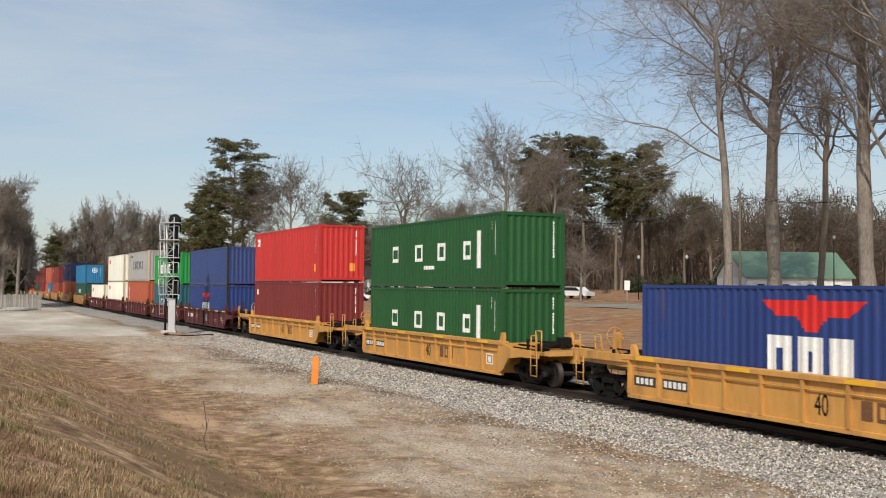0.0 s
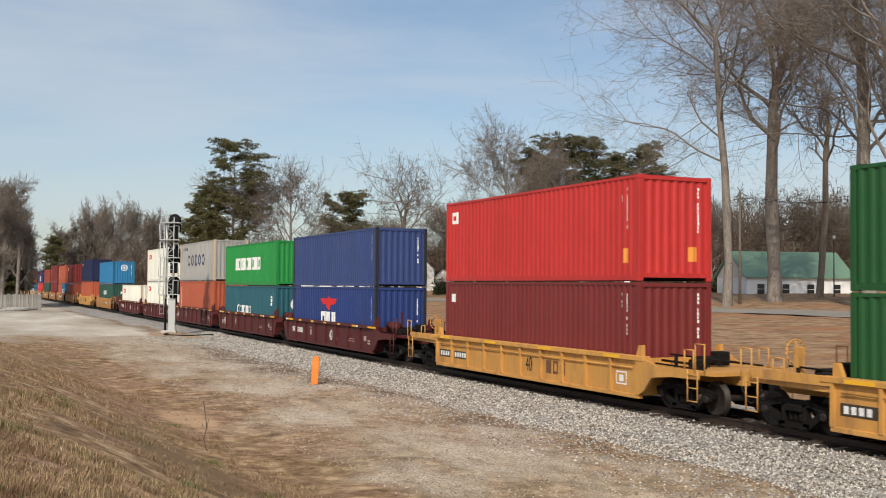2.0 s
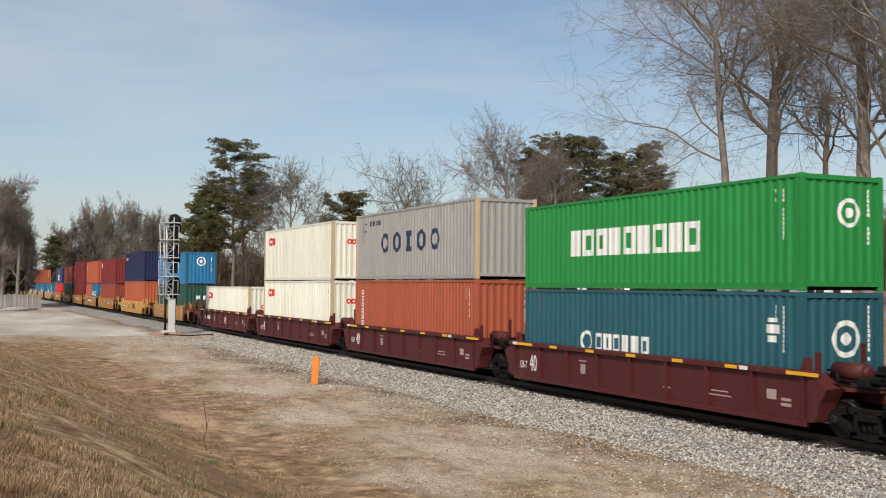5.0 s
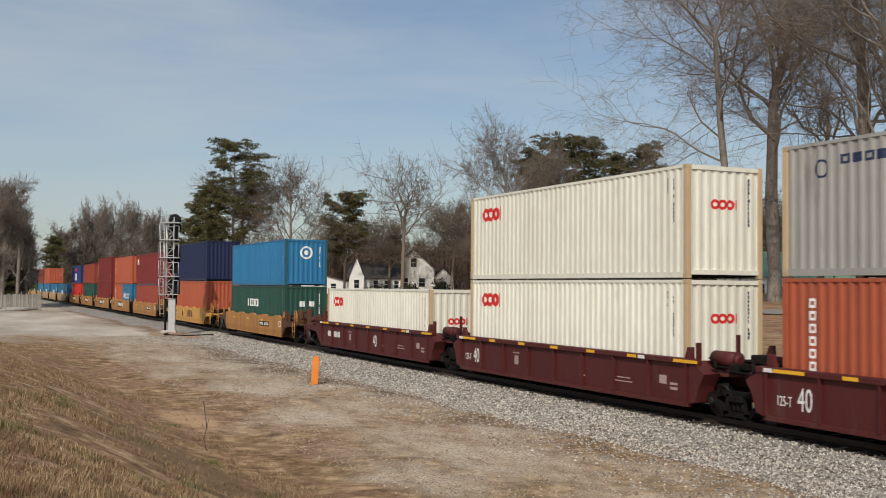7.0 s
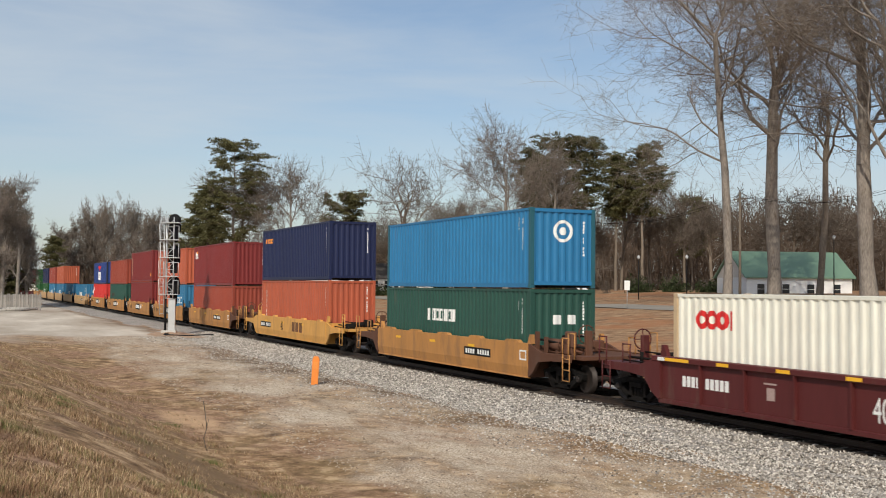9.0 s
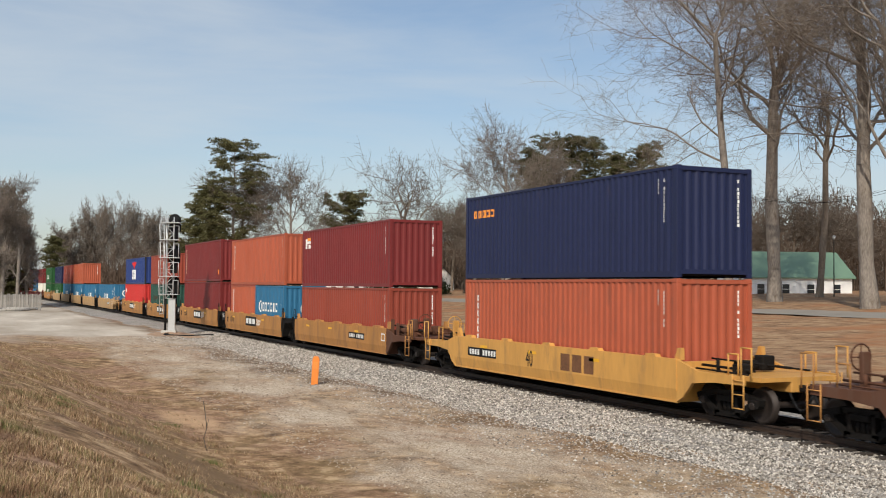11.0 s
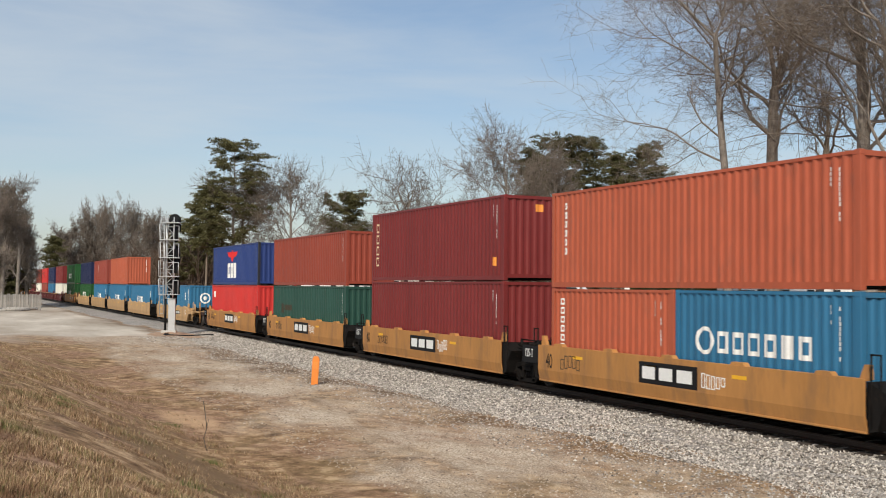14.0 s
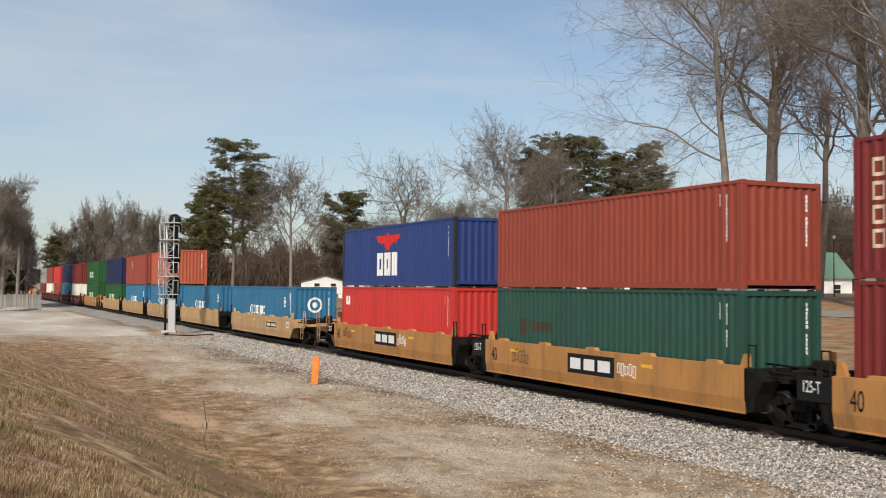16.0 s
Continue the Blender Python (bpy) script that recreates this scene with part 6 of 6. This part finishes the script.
def build_yard_fence():
    """Grey board fence with a low pile of timber in front, up the line."""
    wood = material("grey_boards", (0.33, 0.31, 0.28), rough=0.9, spread=0.45, grain=6, stretch=(1, 1, 0.15), shift=0.25)
    f = thing("board_fence", "weathered grey upright board fence in the yard", "fence", at=pose(-137.5, 1.2, -0.42, 0, 0, 91.5))
    r = random.Random(5)
    me = finish(boxes((-0.07, 0.07, -0.012, 0.012, 0.05, 1.95), bevel=0.004), "board")
    n = 56
    for i in range(n):
        part("board", me, wood, f, at=pose(i * 0.16, r.uniform(-0.02, 0.02), r.uniform(-0.12, 0.06), 0, r.uniform(-1.0, 1.0), 0))
    for z in (0.5, 1.8):
        part("rail", boxes((-0.1, n * 0.16, 0.03, 0.09, z, z + 0.09)), wood, f)
    for i in range(5):
        part("post", boxes((i * 2.2 - 0.05, i * 2.2 + 0.05, 0.09, 0.2, -0.2, 2.2)), wood, f)
    for k in range(9):
        x, y = -134.5 + r.uniform(-1, 1), 3.0 + r.uniform(0, 6)
        t = part("timber", tube(bmesh.new(), (-1.6, 0, 0.14), (1.6, 0, 0.14), 0.14, 0.12, 8), wood, None)
        t.matrix_basis = pose(x, y, land_z(x, y) - 0.02 + 0.02 * k, 0, 0, r.uniform(70, 110))
        tagged(t, "short grey timber log lying in the yard", "log", "logs in the yard")


build_yard_fence()

# ---- grass, stones, litter ----


def stone_material(name, stops, patches=()):
    """Each stone or blade has its own tone; patches: (scale, low, high, colour) of other growth over the ground."""
    m = bpy.data.materials.new(name)
    m.use_nodes = True
    nt = m.node_tree
    b = nt.nodes["Principled BSDF"]
    g = nt.nodes.new("ShaderNodeNewGeometry")
    r = nt.nodes.new("ShaderNodeValToRGB")
    e = r.color_ramp.elements
    while len(e) < len(stops):
        e.new(0.5)
    for el, (p, c) in zip(e, stops):
        el.position, el.color = p, (*c, 1)
    nt.links.new(g.outputs["Random Per Island"], r.inputs[0])
    last = r.outputs[0]
    co = nt.nodes.new("ShaderNodeTexCoord")
    for scale, low, high, tone in patches:
        n = nt.nodes.new("ShaderNodeTexNoise")
        n.inputs["Scale"].default_value, n.inputs["Detail"].default_value, n.inputs["Roughness"].default_value = scale, 5.0, 0.65
        nt.links.new(co.outputs["Object"], n.inputs["Vector"])
        pr = nt.nodes.new("ShaderNodeMapRange")
        pr.inputs[1].default_value, pr.inputs[2].default_value, pr.inputs[4].default_value = low, high, 0.75
        nt.links.new(n.outputs["Fac"], pr.inputs[0])
        mx = nt.nodes.new("ShaderNodeMix")
        mx.data_type = "RGBA"
        mx.inputs[7].default_value = (*tone, 1)
        nt.links.new(pr.outputs[0], mx.inputs[0])
        nt.links.new(last, mx.inputs[6])
        last = mx.outputs[2]
    nt.links.new(last, b.inputs["Base Color"])
    b.inputs["Roughness"].default_value = 0.9
    b.inputs["Specular IOR Level"].default_value = 0.2
    return m


def field(x, y, size, seed):
    """Smooth random values, 0 to 1, over patches of that size."""
    g = np.random.RandomState(seed).rand(128, 128)
    u, v = x / size, y / size
    i, j = np.floor(u).astype(int), np.floor(v).astype(int)
    a, b = smooth(u - i), smooth(v - j)
    i0, i1, j0, j1 = i % 128, (i + 1) % 128, j % 128, (j + 1) % 128
    return (g[i0, j0] * (1 - a) + g[i1, j0] * a) * (1 - b) + (g[i0, j1] * (1 - a) + g[i1, j1] * a) * b


def build_grass():
    """Dry blades on the bank and along the verge."""
    rng = np.random.RandomState(21)
    n = 640000
    d = 7.5 + 55 * rng.rand(n) ** 1.9
    az = rng.uniform(54, 89.5, n)
    x, y = -d * np.sin(np.radians(az)), d * np.cos(np.radians(az))
    clump = 1.6 * field(x, y, 0.45, 1) + 1.2 * field(x, y, 1.6, 2) + 0.8 * field(x, y, 5.0, 3) - 1.8
    limit = 6.4 + 5.0 * (field(x, y, 7.0, 4) - 0.5)
    keep = (y < limit + rng.rand(n) ** 2 * 3.0) & (clump * 2.0 + rng.rand(n) * 1.6 > 0.35) & (((x + 17.6) / 7.0) ** 2 + ((y - 3.5) / 1.3) ** 2 + 2.2 * rng.rand(n) > 0.95)
    x, y, clump = x[keep], y[keep], clump[keep]
    n = len(x)
    z = ground_height(x, y) - 0.02
    h = rng.uniform(0.012, 0.06, n) * (1 + 1.1 * np.clip(clump, -0.6, 1.6)) * np.where(y < 5.5, 1.15, 0.5)
    a = rng.rand(n) * 2 * np.pi
    lean = rng.uniform(0.02, 0.10, n)
    w = rng.uniform(0.0022, 0.0048, n) * (1 + np.hypot(x, y) / 30)
    b = np.stack([x, y, z], 1)
    side = np.stack([-np.sin(a), np.cos(a), 0 * a], 1) * w[:, None]
    tip = b + np.stack([np.cos(a) * lean, np.sin(a) * lean, h], 1)
    v = np.stack([b - side, b + side, tip], 1).reshape(-1, 3)
    ob = new("dry_grass", fast_mesh("dry_grass", v, tris=np.arange(3 * n).reshape(-1, 3)))
    ob.data.materials.append(stone_material("dry_grass_blades", [(0.0, (0.10, 0.056, 0.032)), (0.3, (0.26, 0.16, 0.085)), (0.6, (0.44, 0.30, 0.175)), (0.86, (0.64, 0.48, 0.31)), (0.93, (0.18, 0.17, 0.055)), (1.0, (0.28, 0.25, 0.10))],
                             ((0.9, 0.52, 0.66, (0.17, 0.085, 0.05)), (0.55, 0.56, 0.68, (0.115, 0.125, 0.045)), (2.4, 0.52, 0.64, (0.12, 0.07, 0.04)))))
    tagged(ob, "short dry tan winter grass on the bank", "grass", kind="stuff")


build_grass()


def stones(name, n, x0, x1, y0, y1, lo, hi, seed, top, mat, label, falloff=0.0):
    """Loose crushed stones: uneven low octahedra."""
    rng = np.random.RandomState(seed)
    x = x1 - (x1 - x0) * rng.rand(n) ** 1.7
    y = y0 + (y1 - y0) * rng.rand(n)
    if falloff:
        y = y1 - (y1 - y0) * rng.rand(n) ** falloff
    z = top(x, y)
    s = rng.uniform(lo, hi, n) * (1 + np.hypot(x, y) / 90)
    base = np.array([(1, 0, 0), (-1, 0, 0), (0, 1, 0), (0, -1, 0), (0, 0, 1), (0, 0, -1)], float)
    p = base[None] * rng.uniform(0.6, 1.25, (n, 6, 1)) + rng.normal(0, 0.28, (n, 6, 3))
    p *= s[:, None, None] * np.array([1, 1, 0.75])
    p += np.stack([x, y, z], 1)[:, None]
    f = np.array([(0, 2, 4), (2, 1, 4), (1, 3, 4), (3, 0, 4), (2, 0, 5), (1, 2, 5), (3, 1, 5), (0, 3, 5)])
    if hi < 0.03:
        f = f[:4]          # half sunk in the dirt
    t = (np.arange(n) * 6)[:, None, None] + f[None]
    ob = new(name, fast_mesh(name, p.reshape(-1, 3), tris=t.reshape(-1, 3)))
    ob.data.materials.append(mat)
    tagged(ob, label, "gravel", kind="stuff")


def bed_top(x, y):
    u = np.abs(y - TRACK)
    return np.maximum(np.interp(u, [0, 1.5, 2.2, 3.3, 4.6], [-0.43, -0.43, -0.47, -0.53, -0.66]), ground_height(x, y)) + 0.005


GREYS = stone_material("crushed_stone", [(0.0, (0.10, 0.088, 0.076)), (0.35, (0.30, 0.27, 0.235)), (0.7, (0.48, 0.44, 0.385)), (1.0, (0.72, 0.67, 0.60))])
EARTHY = stone_material("dusty_pebbles", [(0.0, (0.13, 0.092, 0.065)), (0.5, (0.42, 0.335, 0.25)), (1.0, (0.56, 0.47, 0.37))])
stones("ballast_stones", 56000, -75, -9, 13.15, 17.1, 0.018, 0.038, 31, bed_top, GREYS, "loose grey crushed ballast stones on the shoulder", 0.8)
stones("verge_pebbles", 30000, -70, -9, 6.5, 13.8, 0.009, 0.024, 32, lambda x, y: ground_height(x, y) + 0.0, EARTHY, "small dusty pebbles on the gravel track")

stones("scattered_stones", 11000, -70, -9, 10.6, 13.7, 0.014, 0.0295, 33, lambda x, y: ground_height(x, y) + 0.004, GREYS, "loose grey stones strayed from the ballast", 2.2)


def build_tufts():
    """A few greener clumps and clods on the bank."""
    rng = np.random.RandomState(50)
    v = []
    for k in range(34):
        d, az = rng.uniform(8.5, 26), rng.uniform(66, 88.5)
        cx, cy = -d * math.sin(radians(az)), d * math.cos(radians(az))
        if cy > 5.2:
            continue
        n = rng.randint(70, 170)
        x, y = cx + rng.normal(0, 0.16, n), cy + rng.normal(0, 0.12, n)
        b = np.stack([x, y, ground_height(x, y) - 0.02], 1)
        a = rng.rand(n) * 6.283
        h = rng.uniform(0.05, 0.12, n)
        tip = b + np.stack([np.cos(a) * h * 0.8, np.sin(a) * h * 0.8, h], 1)
        side = np.stack([-np.sin(a), np.cos(a), 0 * a], 1) * 0.005
        v.append(np.stack([b - side, b + side, tip], 1).reshape(-1, 3))
    v = np.concatenate(v)
    ob = new("green_tufts", fast_mesh("green_tufts", v, tris=np.arange(len(v)).reshape(-1, 3)))
    ob.data.materials.append(stone_material("green_blades", [(0.0, (0.05, 0.07, 0.02)), (0.6, (0.13, 0.15, 0.045)), (1.0, (0.30, 0.26, 0.11))]))
    tagged(ob, "small green grass tufts in the dry bank", "grass", kind="stuff")


build_tufts()


def build_twig():
    x, y = -21.3, 4.7
    z = land_z(x, y)
    t = thing("dead_stalk", "thin dark dead weed stalk standing in grass", "weed", at=pose(x, y, z, 0, 0, 65))
    pts = [(0.02, 0, 0), (-0.04, 0, 0.25), (0.02, 0, 0.45), (-0.02, 0, 0.75), (-0.06, 0, 1.0)]
    pts = [Vector(p) for p in pts]
    part("stem", tubes(list(zip(pts, pts[1:])), 0.009), TWIG, t)
    part("stem", tubes([((0.02, 0, 0.0), (0.12, 0, 0.12)), ((0.0, 0, 0.4), (0.05, 0.02, 0.62))], 0.006), TWIG, t)


build_twig()


def build_ties():
    """Sleepers under the rails."""
    me = finish(boxes((-0.115, 0.115, -1.3, 1.3, -0.56, RAIL_TOP - 0.165), bevel=0.01), "tie")
    line = thing("sleepers", "dark weathered wooden sleepers under the rails", "railway sleeper")
    line["kind"] = "structure"
    for i in range(150):
        part("tie", me, TIE, line, at=pose(-70 + i * 0.53, TRACK + 0.02 * math.sin(i * 2.1), 0.0, 0, 0, 0.6 * math.sin(i * 3.7)))


build_ties()


# ---- what moves ----


def motions():
    """The train rolls past at a steady pace; its wheels turn on their axles."""
    for ob, x, z in MOVERS:
        walk(ob, [(t, pose(x + SPEED * t, TRACK, z)) for t in (0.0, 4.0, 8.0, 12.0, 16.0)])
    for ob, x in WHEELSETS:
        rows = []
        for k in range(16 * FPS + 1):
            turn = math.degrees(SPEED * k / FPS / WHEEL_R)
            rows.append((k / FPS, pose(x, 0, WHEEL_R, 0, turn % 360.0, 0)))
        walk(ob, rows)


motions()
